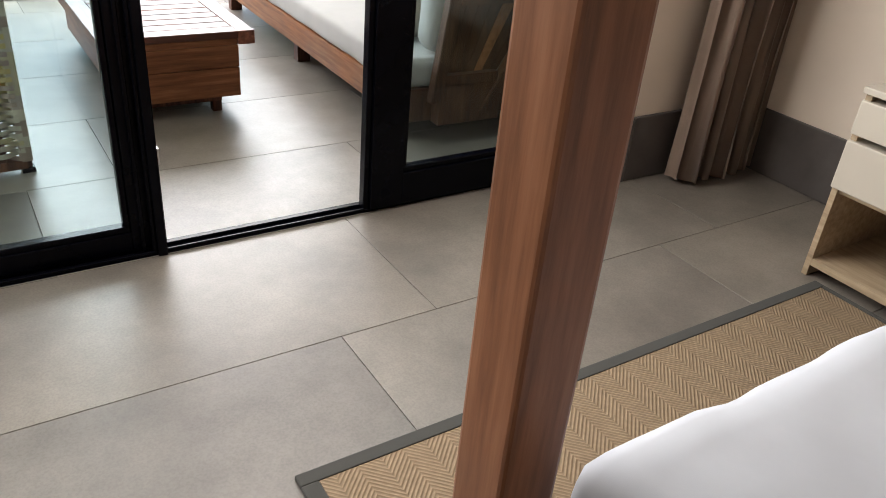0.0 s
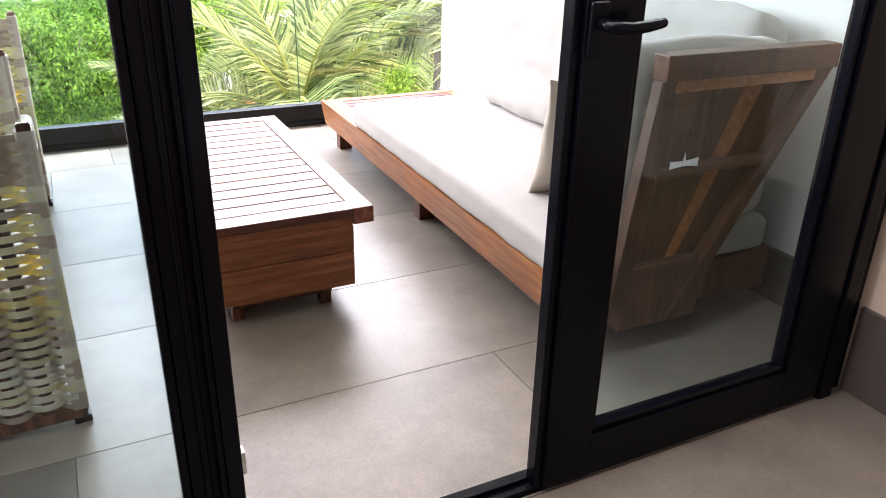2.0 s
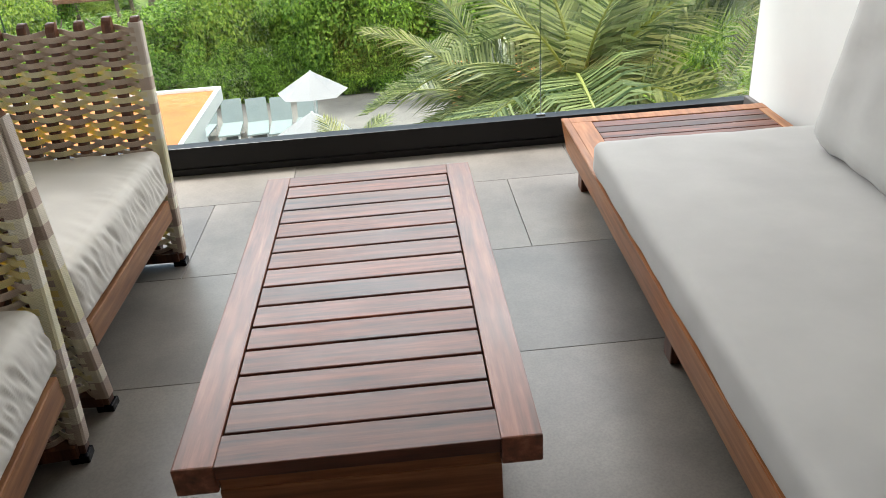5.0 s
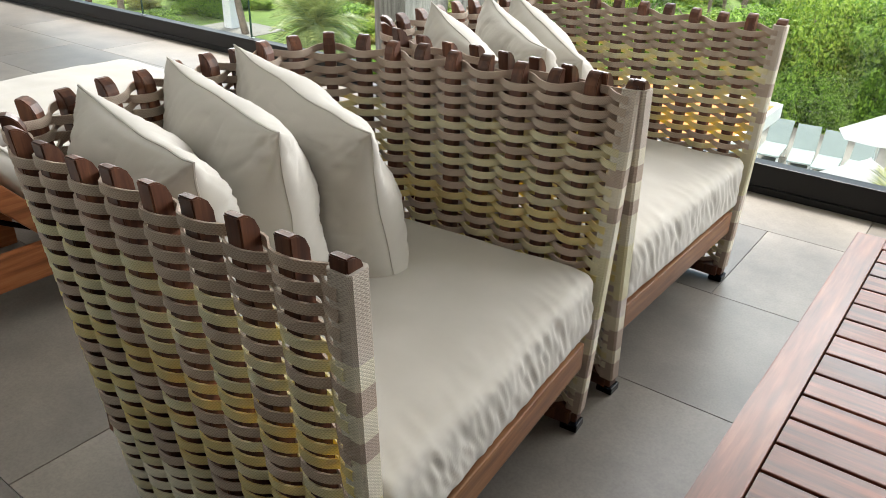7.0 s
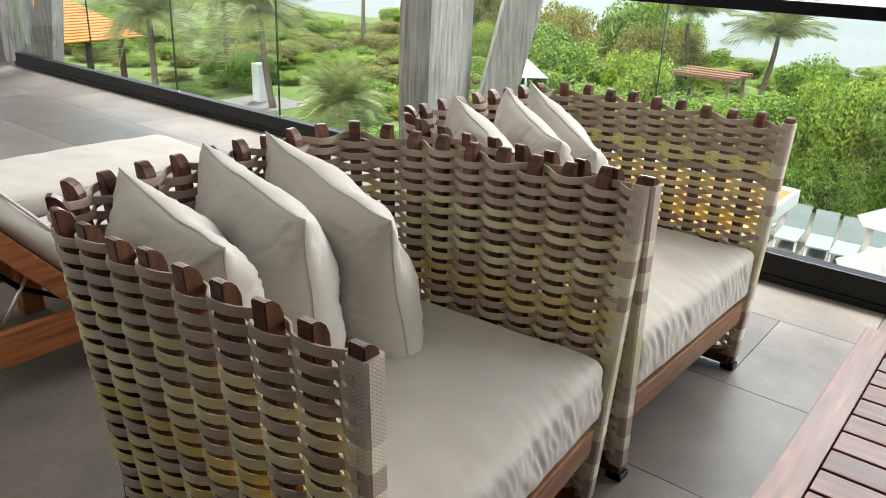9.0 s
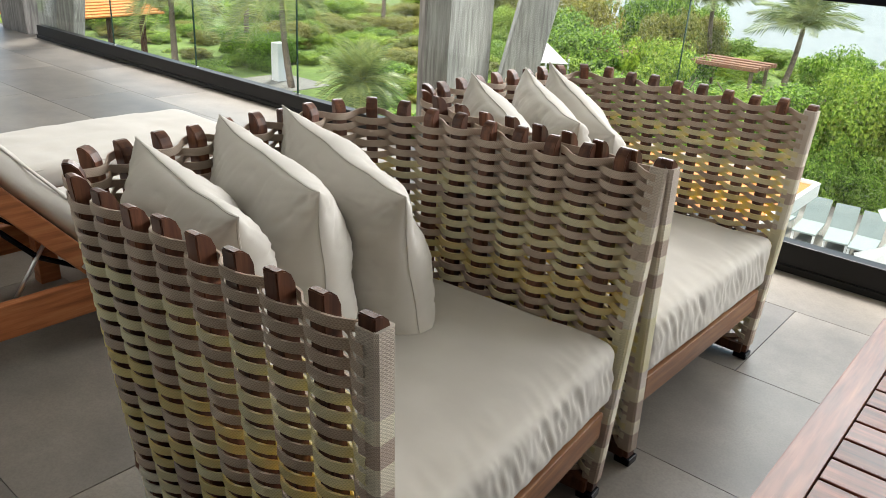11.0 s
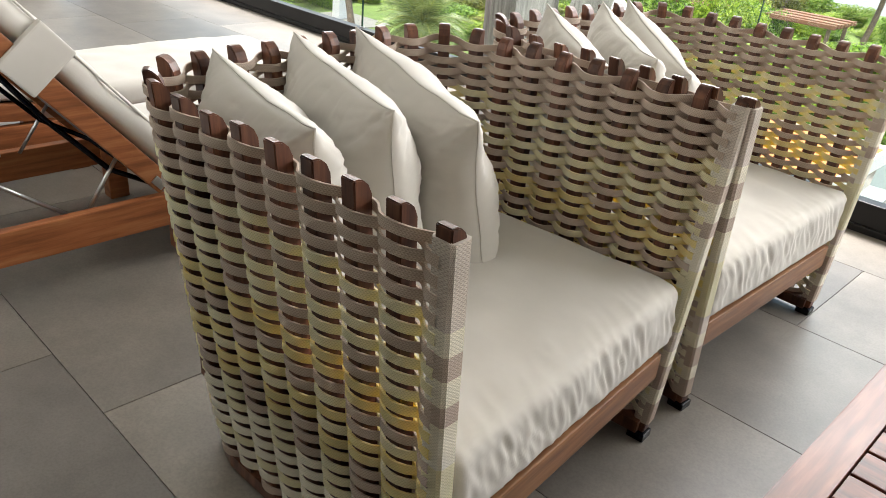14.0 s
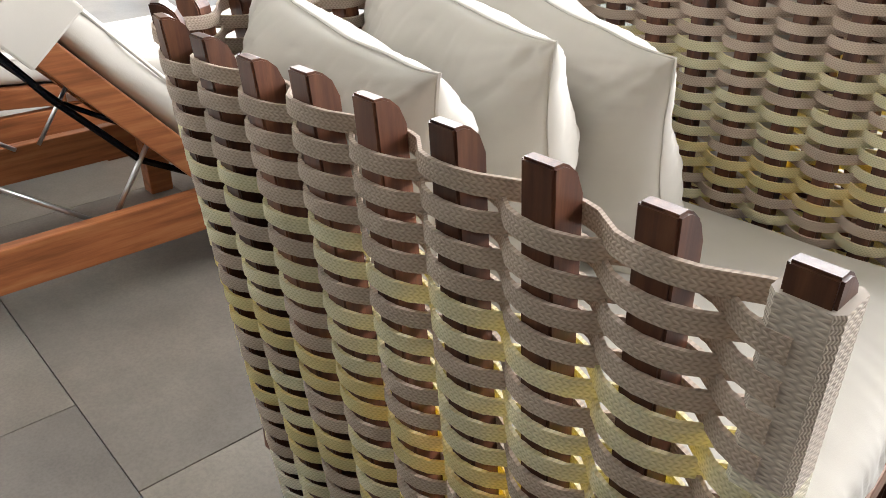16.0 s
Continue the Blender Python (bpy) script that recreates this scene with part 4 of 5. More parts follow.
# ---- bedroom ----
rug = thing("rug", "tan herringbone sisal rug with a dark bound edge", "rug", pose(0.52, -4.6, 0))
part("rug_weave", box((-0.86, -1.3, 0.0), (0.88, 1.3, 0.011), 0.002), M_rug, rug)
M_bind = cloth("charcoal_binding", (0.05, 0.05, 0.045), 500, 0.9)
for lo, hi in (((-0.9, 1.3, 0), (0.9, 1.335, 0.013)), ((-0.9, -1.335, 0), (0.9, -1.3, 0.013)), ((-0.9, -1.3, 0), (-0.86, 1.3, 0.013)), ((0.88, -1.3, 0), (0.9, 1.3, 0.013))):
    part("binding", box(lo, hi, 0.003), M_bind, rug)


def canopy_bed():
    ob = thing("canopy_bed", "brown timber four-poster canopy bed", "bed", pose(0, 0, 0))
    for x in (-0.335, 1.93):
        for y in (-3.845, -5.75):
            part("post", box((x - 0.045, y - 0.045, 0.012), (x + 0.045, y + 0.045, 2.2), 0.006), M_bedpost, ob)
    for y in (-3.845, -5.75):
        part("top_rail", box((-0.29, y - 0.03, 2.12), (1.885, y + 0.03, 2.18), 0.004), M_bedpost, ob)
        part("side_rail", box((-0.29, y - 0.03, 0.2), (1.885, y + 0.03, 0.36), 0.004), M_bedpost, ob)
    for x in (-0.335, 1.93):
        part("top_rail", box((x - 0.03, -5.705, 2.12), (x + 0.03, -3.89, 2.18), 0.004), M_bedpost, ob)
        part("end_rail", box((x - 0.03, -5.705, 0.2), (x + 0.03, -3.89, 0.36), 0.004), M_bedpost, ob)
    part("deck", box((-0.3, -5.7, 0.3), (1.89, -3.88, 0.355)), M_bedpost, ob)
    return ob


canopy_bed()
duvet = part("duvet", soft_box((2.2, 1.86, 0.235), 60, 50, 8, 0.05, 0.012, 0.009, 40), M_linen, None, smooth=True)
duvet.matrix_basis = pose(0.81, -4.82, 0.355)
tagged(duvet, "thick white linen duvet on the canopy bed", "bedding")


def nightstand():
    ob = thing("nightstand", "white-fronted bedside cabinet with an open lower niche", "nightstand", pose(1.44, -3.2, 0))
    pale = wood("pale_oak", (0.3, 0.23, 0.15), (0.42, 0.33, 0.22), (0.5, 0.4, 0.28), 1, 0.5, 0.1)
    lac = plain("cream_lacquer", (0.5, 0.46, 0.39), 0.4, 0, 0.03)
    part("side", box((0, -0.02, 0.0), (0.56, 0.0, 0.62), 0.002), pale, ob)
    part("side", box((0, -0.55, 0.0), (0.56, -0.53, 0.62), 0.002), pale, ob)
    part("bottom", box((0.0, -0.53, 0.04), (0.56, -0.02, 0.065), 0.002), pale, ob)
    # Niche back in the darkened teak keeps the niche black.
    part("back", box((0.53, -0.53, 0.065), (0.55, -0.02, 0.3)), M_sofa_shaded, ob)
    part("shelf", box((0.01, -0.53, 0.3), (0.56, -0.02, 0.32), 0.002), pale, ob)
    part("drawer", box((-0.012, -0.552, 0.318), (0.4, 0.002, 0.475), 0.004), lac, ob)
    part("drawer", box((-0.012, -0.552, 0.495), (0.4, 0.002, 0.6), 0.004), lac, ob)
    part("top", box((-0.015, -0.555, 0.62), (0.56, 0.005, 0.64), 0.003), lac, ob)
    return ob


nightstand()


def curtain():
    bm = bmesh.new()
    prev = None
    n = 120
    for k in range(n + 1):
        f = k / n
        x = 1.55 + 0.43 * f
        y = -2.53 + 0.05 * math.sin(f * math.pi * 11) + 0.014 * math.sin(f * 23)
        now = [bm.verts.new((x + 0.012 * math.sin(z * 3 + k), y * 1 + 0.006 * math.sin(z * 5 + k * 0.3), z)) for z in (0.02, 0.5, 1.0, 1.6, 2.2, 2.7)]
        if prev:
            for a in range(5):
                bm.faces.new((prev[a], now[a], now[a + 1], prev[a + 1]))
        prev = now
    r = bmesh.ops.solidify(bm, geom=list(bm.faces), thickness=0.004)
    ob = part("curtain", bm, M_curtain, None, smooth=True)
    return tagged(ob, "taupe floor-length curtain gathered in folds beside the door", "curtain")


curtain()

# ---- outdoors ----
GROUND = -6.5
M_grass = plain("coastal_scrub_ground", (0.1, 0.15, 0.03), 0.95, 0, 0.45, 0.35, 0.3)
M_lawn = plain("lawn_green", (0.11, 0.17, 0.03), 0.95, 0, 0.3, 1.5, 0.3)
M_paving = plain("pale_pool_paving", (0.2, 0.19, 0.17), 0.8, 0, 0.15, 2.0, 0.1)
M_roof = plain("orange_roof_coating", (0.5, 0.15, 0.02), 0.7, 0, 0.22, 2.5, 0.08)
M_rooftile = plain("orange_clay_tile", (0.62, 0.22, 0.045), 0.75, 0, 0.2, 3.0, 0.1)
M_brownroof = plain("weathered_brown_roof", (0.2, 0.1, 0.06), 0.85, 0, 0.3, 3.0, 0.1)
M_whitepaint = plain("white_paint", (0.75, 0.76, 0.76), 0.6, 0, 0.05, 3.0, 0.03)
M_canvas = plain("white_canvas", (0.6, 0.6, 0.6), 0.9, 0, 0.04, 2.0, 0.05)
M_sling = plain("grey_green_sling", (0.25, 0.3, 0.29), 0.8, 0, 0.06, 4.0, 0.05)
M_bark = plain("grey_bark", (0.17, 0.13, 0.1), 0.9, 0, 0.35, 5.0, 0.4)
M_leaf_a = leaf_mat("broadleaf_green", (0.035, 0.095, 0.014), (0.27, 0.46, 0.055))
M_leaf_b = leaf_mat("bright_scrub_green", (0.09, 0.19, 0.022), (0.38, 0.52, 0.07))
M_leaf_c = leaf_mat("yellowish_scrub", (0.12, 0.13, 0.03), (0.3, 0.3, 0.06))
M_frond = leaf_mat("coconut_frond", (0.06, 0.1, 0.032), (0.5, 0.53, 0.25), 0.28)
M_frond_far = leaf_mat("dusty_frond", (0.1, 0.15, 0.05), (0.36, 0.42, 0.18), 0.4)
M_rib = plain("yellow_green_rib", (0.28, 0.3, 0.06), 0.5, 0, 0.15, 4.0, 0.05)
M_sea = plain("pale_sea", (0.19, 0.215, 0.215), 0.6, 0, 0.12, 0.02, 0.0, 0.25)
tagged(part("ground", box((-400, -60, -7.4), (400, 62, GROUND)), M_grass), "green coastal scrub and lawn below the terrace", "ground", kind="structure")
tagged(part("water", box((-2500, 62, -8.0), (2500, 2800, -6.9)), M_sea), "pale grey-green sea beyond the scrub", "sea", kind="structure")
tagged(part("pavement", box((-9, 12.5, GROUND), (3.5, 24.5, GROUND + 0.05), 0.01), M_paving), "pale pool deck paving below the terrace", "pavement", kind="structure")
tagged(part("lawn", box((-48, 14, GROUND), (-27, 29, GROUND + 0.03), 0.01), M_lawn), "mown green lawn beside the beach scrub", "lawn", kind="structure")
tagged(part("pavement", box((-33, 10, GROUND + 0.03), (-29.2, 24.0, GROUND + 0.06), 0.01), M_paving), "pale garden path across the lawn", "pavement", kind="structure")
tagged(part("house_face", box((-9.8, -7.2, -6.5), (2.3, 1.42, -0.3)), M_white), "white lower storeys under the terrace", "building", kind="structure")


def leaf_cloud(seed, n, rx, rz, leaf, blobs=16, flat=0.35):
    """A crown of many small leaves on overlapping clumps, with gaps and a ragged outline."""
    rng = random.Random(seed)
    centres = []
    for _ in range(blobs):
        a, h = rng.uniform(0, 2 * math.pi), rng.uniform(0.15, 0.9)
        r = rx * math.sqrt(max(0.05, 1 - (h - 0.25) ** 2)) * rng.uniform(0.15, 0.78)
        centres.append((Vector((r * math.cos(a), r * math.sin(a), h * rz)), rng.uniform(0.17, 0.34) * rx))
    verts, faces = [], []
    for k in range(n):
        c, r = centres[k % blobs]
        d = Vector((rng.gauss(0, 1), rng.gauss(0, 1), rng.gauss(0.25, 0.9))).normalized()
        p = c + Vector((d.x, d.y, d.z * 0.75)) * r * rng.uniform(0.7, 1.12)
        if p.z < 0.02:
            p.z = rng.uniform(0.02, rz * 0.3)
        nrm = (d + Vector((rng.uniform(-1, 1), rng.uniform(-1, 1), rng.uniform(0.2, 1.8))) * 0.9).normalized()
        t = nrm.orthogonal().normalized()
        t.rotate(Matrix.Rotation(rng.uniform(0, 6.28), 3, nrm))
        b = nrm.cross(t)
        s = leaf * rng.uniform(0.6, 1.3)
        i = len(verts)
        verts += [p - t * s, p + b * s * 0.62, p + t * s - nrm * s * 0.3, p - b * s * 0.62]
        faces.append((i, i + 1, i + 2, i + 3))
    me = bpy.data.meshes.new("leaves")
    me.from_pydata([tuple(v) for v in verts], [], faces)
    return me


CLOUDS = []
for k in range(7):
    me = leaf_cloud(100 + k, 12000, 1.0, 1.05, 0.034, 44 + 2 * k)
    me.materials.append((M_leaf_a, M_leaf_b, M_leaf_a, M_leaf_b, M_leaf_c, M_leaf_a, M_leaf_b)[k])
    CLOUDS.append(me)
rng = random.Random(77)


def shrub(x, y, size, tall, kind, z=GROUND):
    ob = new("shrub", CLOUDS[kind])
    ob.matrix_basis = Matrix.Translation((x, y, z - 0.05)) @ Matrix.Rotation(rng.uniform(0, 6.28), 4, "Z") @ Matrix.Diagonal((size, size, tall, 1))
    label = ("dense dark green leafy shrub in the garden", "bright green coastal shrub near the beach", "", "", "yellowish green dry scrub bush")[0 if kind in (0, 2, 5) else 4 if kind == 4 else 1]
    return tagged(ob, label, "shrub", "garden shrubs")


def broad_tree(x, y, tall, size, kind):
    ob = thing("tree", "leafy green garden tree with a thin pale trunk", "tree", pose(x, y, GROUND), "garden trees")
    bm = bmesh.new()
    j = lambda: rng.uniform(-0.25, 0.25)
    pts = [(0, 0, 0), (j(), j(), tall * 0.3), (j(), j(), tall * 0.6), (j(), j(), tall * 0.9)]
    add_tube(bm, pts, [0.13, 0.1, 0.08, 0.04], 7)
    for k in range(4):
        a = k * 1.6 + rng.random()
        h = tall * (0.4 + 0.1 * k)
        add_tube(bm, [(0, 0, h), (size * 0.35 * math.cos(a), size * 0.35 * math.sin(a), h + size * 0.3), (size * 0.6 * math.cos(a), size * 0.6 * math.sin(a), h + size * 0.6)], [0.05, 0.035, 0.02], 5)
    part("trunk", bm, M_bark, ob, smooth=True)
    c = new("crown", CLOUDS[kind])
    c.parent = ob
    c.matrix_basis = Matrix.Translation((0, 0, tall * 0.28)) @ Matrix.Rotation(rng.uniform(0, 6.28), 4, "Z") @ Matrix.Diagonal((size, size, tall * 0.78, 1))
    return ob


# the wood behind the pool deck
for k in range(34):
    broad_tree(-19 + 26 * (k % 17) / 16 + rng.uniform(-0.7, 0.7), 26.0 + 3.6 * (k // 17) + rng.uniform(-0.8, 0.8), (rng.uniform(2.9, 3.9) if k % 17 > 6 else rng.uniform(1.7, 2.3)), rng.uniform(1.5, 2.2), rng.choice((0, 2, 5, 3, 1)))
for k in range(22):
    shrub(-14 + k * 0.95 + rng.uniform(-0.3, 0.3), 24.9 + rng.uniform(-0.2, 0.5), rng.uniform(0.9, 1.4), rng.uniform(1.2, 2.2), rng.choice((0, 2, 5)))
# scrub between the garden and the beach, thinner to the west
for k in range(150):
    a, d = math.radians(rng.uniform(-47, 34)), rng.uniform(33, 60)
    x, y = d * math.sin(a), d * math.cos(a)
    if y > 61:
        continue
    s = rng.uniform(1.4, 2.6)
    shrub(x, y, s, s * rng.uniform(0.7, 1.1) * (1.9 if -38 < math.degrees(a) < -23 else 0.66), rng.choice((0, 1, 3, 6, 2, 1, 3, 4)))
for k in range(110):
    a, d = math.radians(rng.uniform(-72, -42)), rng.uniform(34, 85)
    x, y = d * math.sin(a), d * math.cos(a)
    if y > 61 or (-49 < x < -26 and 13 < y < 28):
        continue
    s = rng.uniform(1.2, 2.4)
    shrub(x, y, s, s * rng.uniform(0.45, 0.8), rng.choice((1, 3, 4, 4, 6)))
for k in range(34):
    a, d = math.radians(rng.uniform(-46, -22)), rng.uniform(20, 33)
    s = rng.uniform(1.1, 2.0)
    shrub(d * math.sin(a), d * math.cos(a), s, s * rng.uniform(0.55, 1.0), rng.choice((0, 1, 2, 3, 5, 6)))
for x, y in ((-36.5, 24.5), (-34.5, 23.8), (-38.5, 25.0), (-35.5, 25.6)):
    shrub(x, y, 1.3, 1.6, 0)
for k in range(46):
    s = rng.uniform(1.0, 2.0)
    shrub(rng.uniform(-46, -23), rng.uniform(28.5, 41), s, s * rng.uniform(0.4, 0.8), rng.choice((1, 3, 4, 4, 6)))
for k in range(90):
    x, y = rng.uniform(-50, -23), rng.uniform(15, 30)
    if -34 < x < -28.5 or (x < -35 and y < 22.5):
        continue
    s = rng.uniform(0.7, 1.4)
    shrub(x, y, s, s * rng.uniform(0.3, 0.7), rng.choice((1, 3, 4, 6, 0)))
for k in range(26):
    shrub(8 + rng.uniform(-5, 16), rng.uniform(8, 24), rng.uniform(1.2, 2.2), rng.uniform(1.6, 3.4), rng.choice((1, 3, 4, 6)))


# ---- palms ----
def frond_mesh(seed, length, droop, n=46, leaf=0.62, wide=0.021):
    """One feather frond along +x: an arching rib with two ranks of hanging leaflets."""
    rng2 = random.Random(seed)
    verts, faces = [], []
    spine = []
    for k in range(n + 1):
        f = k / n
        spine.append(Vector((length * f * (1 - 0.16 * droop * f), 0.06 * math.sin(seed + f * 2), length * (0.2 * f - droop * 0.62 * f * f))))
    for k in range(3, n + 1):
        f = k / n
        d = (spine[k] - spine[k - 1]).normalized()
        ll = leaf * (0.35 + 1.0 * math.sin(math.pi * min(1, f * 0.86 + 0.1))) * rng2.uniform(0.8, 1.08)
        for s in (-1, 1):
            p = spine[k] + Vector((rng2.uniform(-0.01, 0.01), 0, 0))
            side = Vector((0.42 + 0.5 * f, s * (1.0 - 0.25 * f), 0.18 - 0.25 * f)).normalized()
            hang = Vector((0, 0, -1)) * rng2.uniform(0.3, 0.75)
            q = p + side * ll * 0.5 + hang * ll * 0.16
            e = p + side * ll * 0.88 + hang * ll * 0.75
            w = d * wide
            i = len(verts)
            verts += [p - w * 0.6, p + w * 0.6, q + w, q - w, e]
            faces += [(i, i + 1, i + 2, i + 3), (i + 3, i + 2, i + 4)]
    me = bpy.data.meshes.new("leaflets")
    me.from_pydata([tuple(v) for v in verts], [], faces)
    bm = bmesh.new()
    add_tube(bm, [tuple(p) for p in spine[::3]], [0.03 * (1 - 0.85 * k / (len(spine[::3]) - 1)) + 0.003 for k in range(len(spine[::3]))], 5)
    rib = bpy.data.meshes.new("rib")
    bm.to_mesh(rib)
    bm.free()
    rib.materials.append(M_rib)
    return me, rib


NEAR = []
for k in range(5):
    leaves, rib = frond_mesh(k, 2.7, (0.7, 1.1, 1.5, 1.9, 0.6)[k], 74, 0.72, 0.02)
    leaves.materials.append(M_frond)
    NEAR.append((leaves, rib))
FAR = []
for k in range(4):
    leaves, rib = frond_mesh(20 + k, 2.6, (0.5, 0.8, 1.1, 0.65)[k], 26, 0.66, 0.04)
    leaves.materials.append(M_frond_far)
    FAR.append((leaves, rib))


BUSH = []
for k in range(4):
    leaves, rib = frond_mesh(40 + k, 1.75, (0.5, 1.0, 1.5, 1.9)[k], 44, 0.5, 0.014)
    leaves.materials.append(M_frond_far)
    BUSH.append((leaves, rib))


def palm(x, y, z, fronds, scale, kit, seed, label, lean=(0.0, 0.0), spread=80):
    rng3 = random.Random(seed)
    ob = thing("palm_tree", label, "palm tree", pose(x, y, GROUND), "palms")
    h = z - GROUND
    bm = bmesh.new()
    n = 12
    pts = [(lean[0] * (1 - k / n) ** 2, lean[1] * (1 - k / n) ** 2, h * k / n) for k in range(n + 1)]
    add_tube(bm, pts, [0.17 - 0.06 * k / n + 0.012 * (k % 2) for k in range(n + 1)], 9)
    part("trunk", bm, M_bark, ob, smooth=True)
    for k in range(fronds):
        f = (k + 0.5) / fronds
        up = 84 - spread * f ** 0.85
        leaves, rib = kit[(0 if f < 0.3 else rng3.choice((1, 2)) if f < 0.7 else 3) % len(kit)]
        turn = Matrix.Translation((0, 0, h)) @ Matrix.Rotation(k * 2.39996 + rng3.uniform(-0.25, 0.25), 4, "Z") @ Matrix.Rotation(-radians(up), 4, "Y") @ Matrix.Rotation(rng3.uniform(-0.5, 0.5), 4, "X") @ Matrix.Scale(scale * rng3.uniform(0.85, 1.1), 4)
        fr = share("frond", leaves, ob, turn)
        share("rib", rib, fr, Matrix.Identity(4))
    return ob


palm(1.81, 4.9, -1.1, 20, 0.88, NEAR, 1, "tall coconut palm with arching fronds close outside the railing", spread=92)
palm(1.07, 6.2, -1.45, 18, 0.62, NEAR, 2, "coconut palm with drooping fronds beside the pool deck", spread=104)
palm(4.3, 6.4, -0.5, 20, 1.0, NEAR, 3, "coconut palm with arching fronds beside the building")
palm(-0.9, 11.5, -4.4, 12, 0.6, NEAR, 8, "low young palm beside the white umbrella")
palm(-18.3, 43.5, -1.9, 34, 1.4, FAR, 4, "distant coconut palm above the beach scrub", (0.8, 0))
palm(-12.7, 42.1, -2.6, 34, 1.2, FAR, 5, "distant wind-blown coconut palm near the shore", (-0.6, 0))
palm(-30.3, 21.8, -2.1, 34, 1.6, BUSH, 6, "coconut palm with a slender trunk on the lawn", (0.4, 0.2))
palm(-34.2, 18.4, -2.4, 34, 1.6, BUSH, 7, "coconut palm beside the orange pavilion")
palm(-37.5, 25.0, -1.6, 32, 1.7, BUSH, 12, "coconut palm behind the lawn")
palm(-20.5, 17.6, -4.3, 70, 1.05, BUSH, 9, "bushy round palm in the garden", spread=125)
palm(-29.5, 43.0, -0.9, 16, 0.9, FAR, 10, "distant coconut palm above the beach scrub")
palm(-40.5, 39.0, -1.9, 14, 0.6, FAR, 11, "small dry palm in the beach scrub")


# ---- garden buildings and pool furniture ----
def flat_roof_hut():
    ob = thing("pool_hut", "pool hut with a flat orange roof edged in white", "building", pose(-5.7, 11.6, GROUND))
    part("wall", box((-2.0, -1.7, 0), (1.7, 1.7, 3.3)), M_whitepaint, ob)
    part("roof", box((-2.5, -2.2, 3.3), (2.0, 2.1, 3.5), 0.01), M_roof, ob, "flat orange coated roof")
    for lo, hi in (((2.0, -2.25, 3.28), (2.09, 2.15, 3.56)), ((-2.5, 2.1, 3.28), (2.0, 2.19, 3.56))):
        part("fascia", box(lo, hi, 0.01), M_whitepaint, ob, "white roof edge")
    return ob


flat_roof_hut()


def tiled_roof_hut():
    ob = thing("garden_hut", "small hut with an orange boarded roof behind the palms", "building", pose(2.35, 11.6, GROUND))
    part("wall", box((-1.1, -1.2, 0), (1.1, 1.2, 3.0)), M_whitepaint, ob)
    for k in range(12):
        part("roof_board", box((-1.35, -1.5 + k * 0.25, 2.95 + k * 0.075), (1.35, -1.22 + k * 0.25, 3.03 + k * 0.075), 0.01), M_rooftile, ob)
    return ob


tiled_roof_hut()


def pavilion():
    ob = thing("beach_pavilion", "open beach pavilion with an orange tiled hipped roof on dark posts", "building", pose(-43.2, 16.6, GROUND, 0, 0, 8))
    lo, hi, w, d, n = 2.6, 5.0, 5.0, 3.4, 20
    for k in range(n):
        bm = bmesh.new()
        rings = []
        for f, lift in ((k / n, 0.0), (k / n, 0.07), ((k + 1) / n, 0.02), ((k + 1) / n, -0.06)):
            x, y, z = w - 3.0 * f, d * (1 - f) + 0.05, lo + (hi - lo) * f + lift
            rings.append([bm.verts.new(p) for p in ((-x, -y, z), (x, -y, z), (x, y, z), (-x, y, z))])
        for a, b in zip(rings, rings[1:]):
            for i in range(4):
                bm.faces.new((a[i], a[(i + 1) % 4], b[(i + 1) % 4], b[i]))
        part("tile_course", bm, M_rooftile, ob)
    part("ceiling_board", box((-4.6, -3.0, 2.5), (4.6, 3.0, 2.6)), M_post, ob, "dark timber soffit under the roof")
    for x in (-4.2, -1.4, 1.4, 4.2):
        for y in (-2.6, 2.6):
            part("post", box((x - 0.12, y - 0.12, 0), (x + 0.12, y + 0.12, 2.5), 0.02), M_post, ob)
    # Added dark block that stands in for the shade under the roof.
    part("counter", box((-3.4, -0.5, 0.2), (2.6, 0.6, 1.2), 0.03), M_post, ob, "dark timber block added as the shade under the roof")
    part("deck", box((-4.8, -3.0, 0), (4.8, 3.0, 0.2), 0.02), M_paving, ob)
    return ob


pavilion()


def beach_hut(x, y, material, label, w=2.2):
    ob = thing("beach_hut", label, "hut", pose(x, y, GROUND), "beach huts")
    for sx in (-1, 1):
        for sy in (-1, 1):
            part("post", box((sx * w * 0.8 - 0.07, sy * 1.0 - 0.07, 0), (sx * w * 0.8 + 0.07, sy * 1.0 + 0.07, 2.5)), M_bark, ob)
    for k in range(7):
        part("roof_beam", box((-w, -1.3 + k * 0.4, 2.5 + 0.03 * (k % 2)), (w, -1.08 + k * 0.4, 2.68 + 0.03 * (k % 2)), 0.02), material, ob)
    return ob


beach_hut(-17.8, 33.3, M_brownroof, "brown timber beach shelter among the scrub")
beach_hut(-13.4, 34.9, M_brownroof, "weathered timber beach shelter among the scrub", 1.6)
tent = thing("white_tent", "white canvas canopy among the shrubs", "canopy", pose(-19.6, 27.9, GROUND))
bm = bmesh.new()
bmesh.ops.create_cone(bm, cap_ends=False, segments=4, radius1=1.5, radius2=0.05, depth=0.9, matrix=Matrix.Translation((0, 0, 2.9)))
bmesh.ops.solidify(bm, geom=list(bm.faces), thickness=0.02)
part("canopy", bm, M_canvas, tent)
for sx in (-0.95, 0.95):
    for sy in (-0.95, 0.95):
        part("pole", box((sx - 0.03, sy - 0.03, 0), (sx + 0.03, sy + 0.03, 2.5)), M_whitepaint, tent)
pylon = part("garden_post", box((-0.28, -0.28, 0), (0.28, 0.28, 1.9), 0.04), M_whitepaint, None)
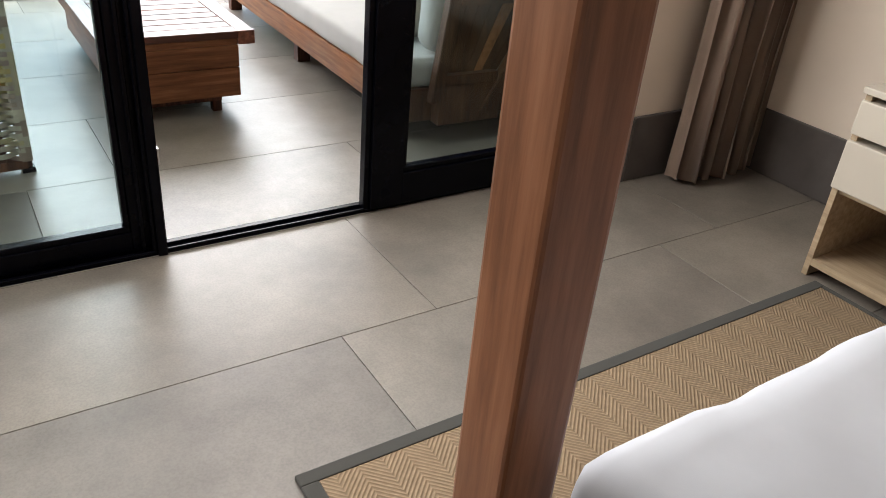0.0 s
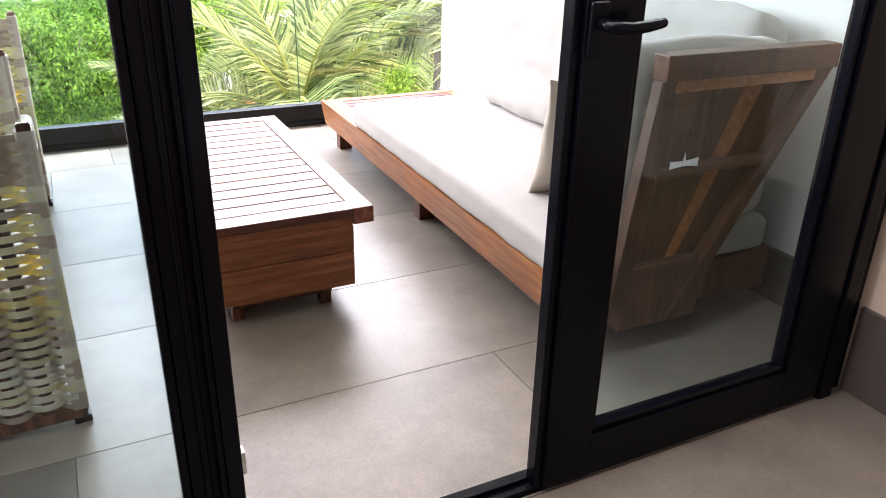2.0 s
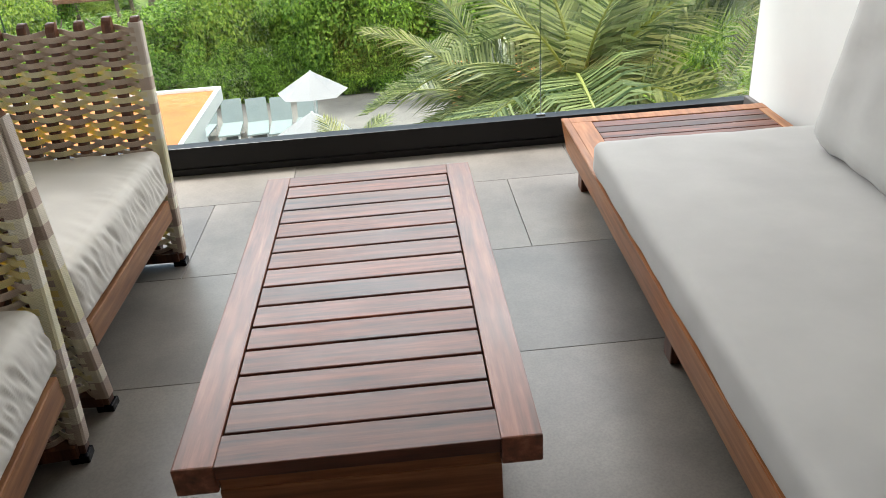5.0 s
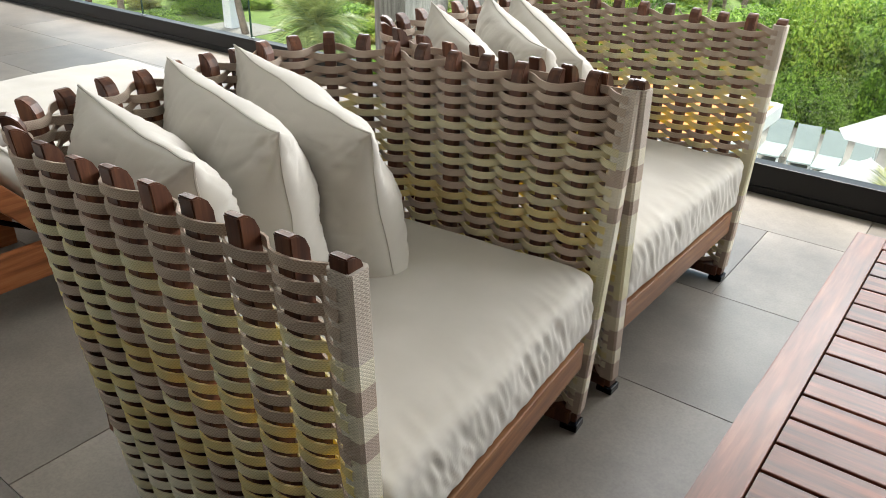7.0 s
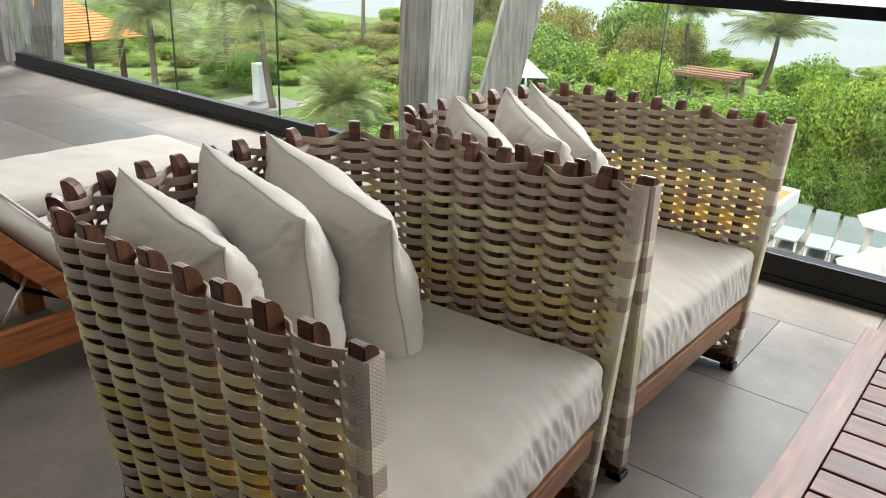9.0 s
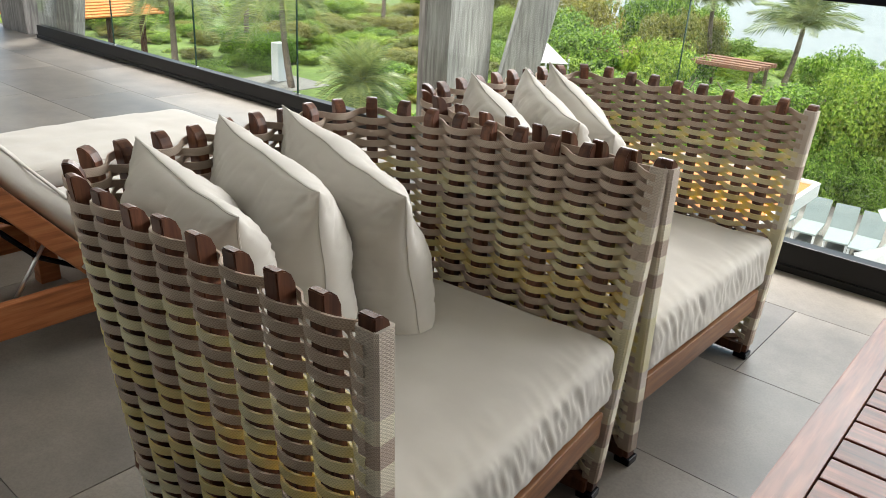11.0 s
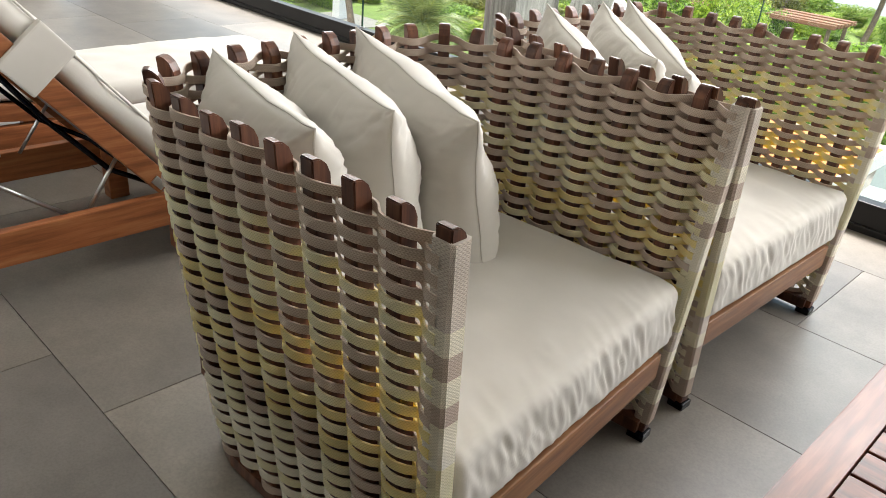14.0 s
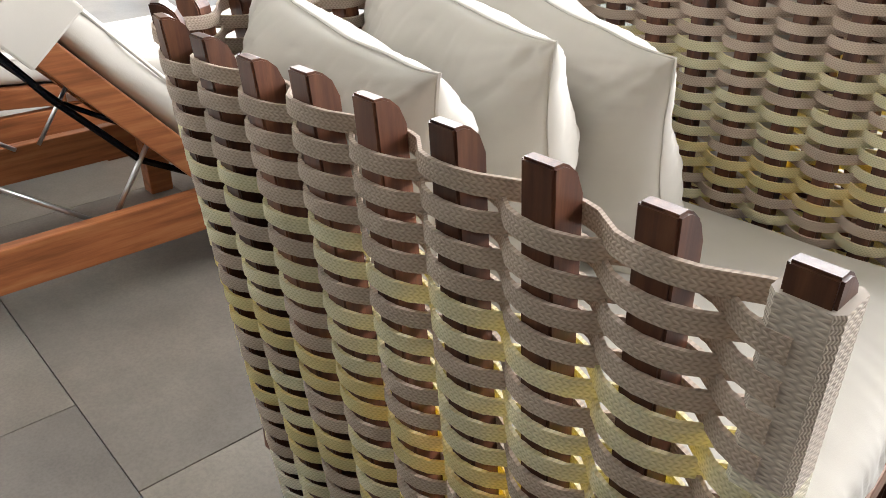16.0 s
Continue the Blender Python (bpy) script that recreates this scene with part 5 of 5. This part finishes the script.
pylon.matrix_basis = pose(-31.6, 22.6, GROUND + 0.03)
tagged(pylon, "white plastered garden post on the lawn", "post")


def umbrella(x, y, r, top, label):
    ob = thing("pool_umbrella", label, "umbrella", pose(x, y, GROUND + 0.05), "pool umbrellas")
    bm = bmesh.new()
    apex = bm.verts.new((0, 0, top))
    rim = [bm.verts.new((r * math.cos(math.pi / 4 * k), r * math.sin(math.pi / 4 * k), top - 0.55 - 0.05 * (k % 2))) for k in range(8)]
    for k in range(8):
        bm.faces.new((apex, rim[k], rim[(k + 1) % 8]))
    bmesh.ops.solidify(bm, geom=list(bm.faces), thickness=0.02)
    part("canopy", bm, M_canvas, ob)
    bm = bmesh.new()
    add_tube(bm, [(0, 0, 0), (0, 0, top)], 0.03, 8)
    part("pole", bm, M_whitepaint, ob)
    part("base", box((-0.3, -0.3, 0), (0.3, 0.3, 0.12), 0.03), M_whitepaint, ob)
    return ob


umbrella(-2.05, 15.4, 0.95, 2.3, "open white canvas pool umbrella")
umbrella(-2.3, 18.4, 0.95, 2.5, "open white canvas pool umbrella")


def pool_lounger():
    ob = thing("pool_lounger", "grey sling pool lounger with its back raised", "sun lounger", pose(0, 0, 0), "pool loungers")
    part("bed", box((-0.32, -1.3, 0.3), (0.32, 0.0, 0.35), 0.01), M_sling, ob)
    part("backrest", box((-0.32, 0, 0), (0.32, 0.75, 0.05), 0.01, 2, pose(0, -0.02, 0.31, 62, 0, 0)), M_sling, ob)
    for x in (-0.28, 0.28):
        for y in (-1.2, -0.1):
            part("leg", box((x - 0.03, y - 0.03, 0), (x + 0.03, y + 0.03, 0.3)), M_whitepaint, ob)
    return ob


first = pool_lounger()
spots = [(-5.25, 21.4), (-4.45, 21.3), (-3.7, 21.2), (-2.9, 21.3), (-6.05, 21.4)]
first.matrix_basis = pose(spots[0][0], spots[0][1], GROUND + 0.05, 0, 0, 4)
for x, y in spots[1:]:
    copy_thing(first, pose(x, y, GROUND + 0.05, 0, 0, rng.uniform(-4, 8)))


# ---- floor tiles ----
tile_mesh = link_mesh("tile", box((-TILE / 2 + 0.001, -ROW / 2 + 0.001, -0.012), (TILE / 2 - 0.001, ROW / 2 - 0.001, 0.0), 0.0008, 1), M_tile)
for r in range(-9, 2):
    y = FLOOR_Y0 + ROW * r
    off = (0.524 + 0.3 * r) % TILE
    for c in range(-9, 3):
        x0 = off + TILE * c
        if x0 + TILE < -9.6 or x0 > 2.1 or (y < -3.0 and x0 + TILE < -3.5):
            continue
        if x0 + TILE > 2.2:
            cut = link_mesh("tile", box((x0 + 0.001, y + 0.001, -0.012), (2.2, y + ROW - 0.001, 0.0), 0.0008, 1), M_tile)
            share("tile", cut, slab, pose(0, 0, 0))
            continue
        share("tile", tile_mesh, slab, pose(x0 + TILE / 2, y + ROW / 2, 0))
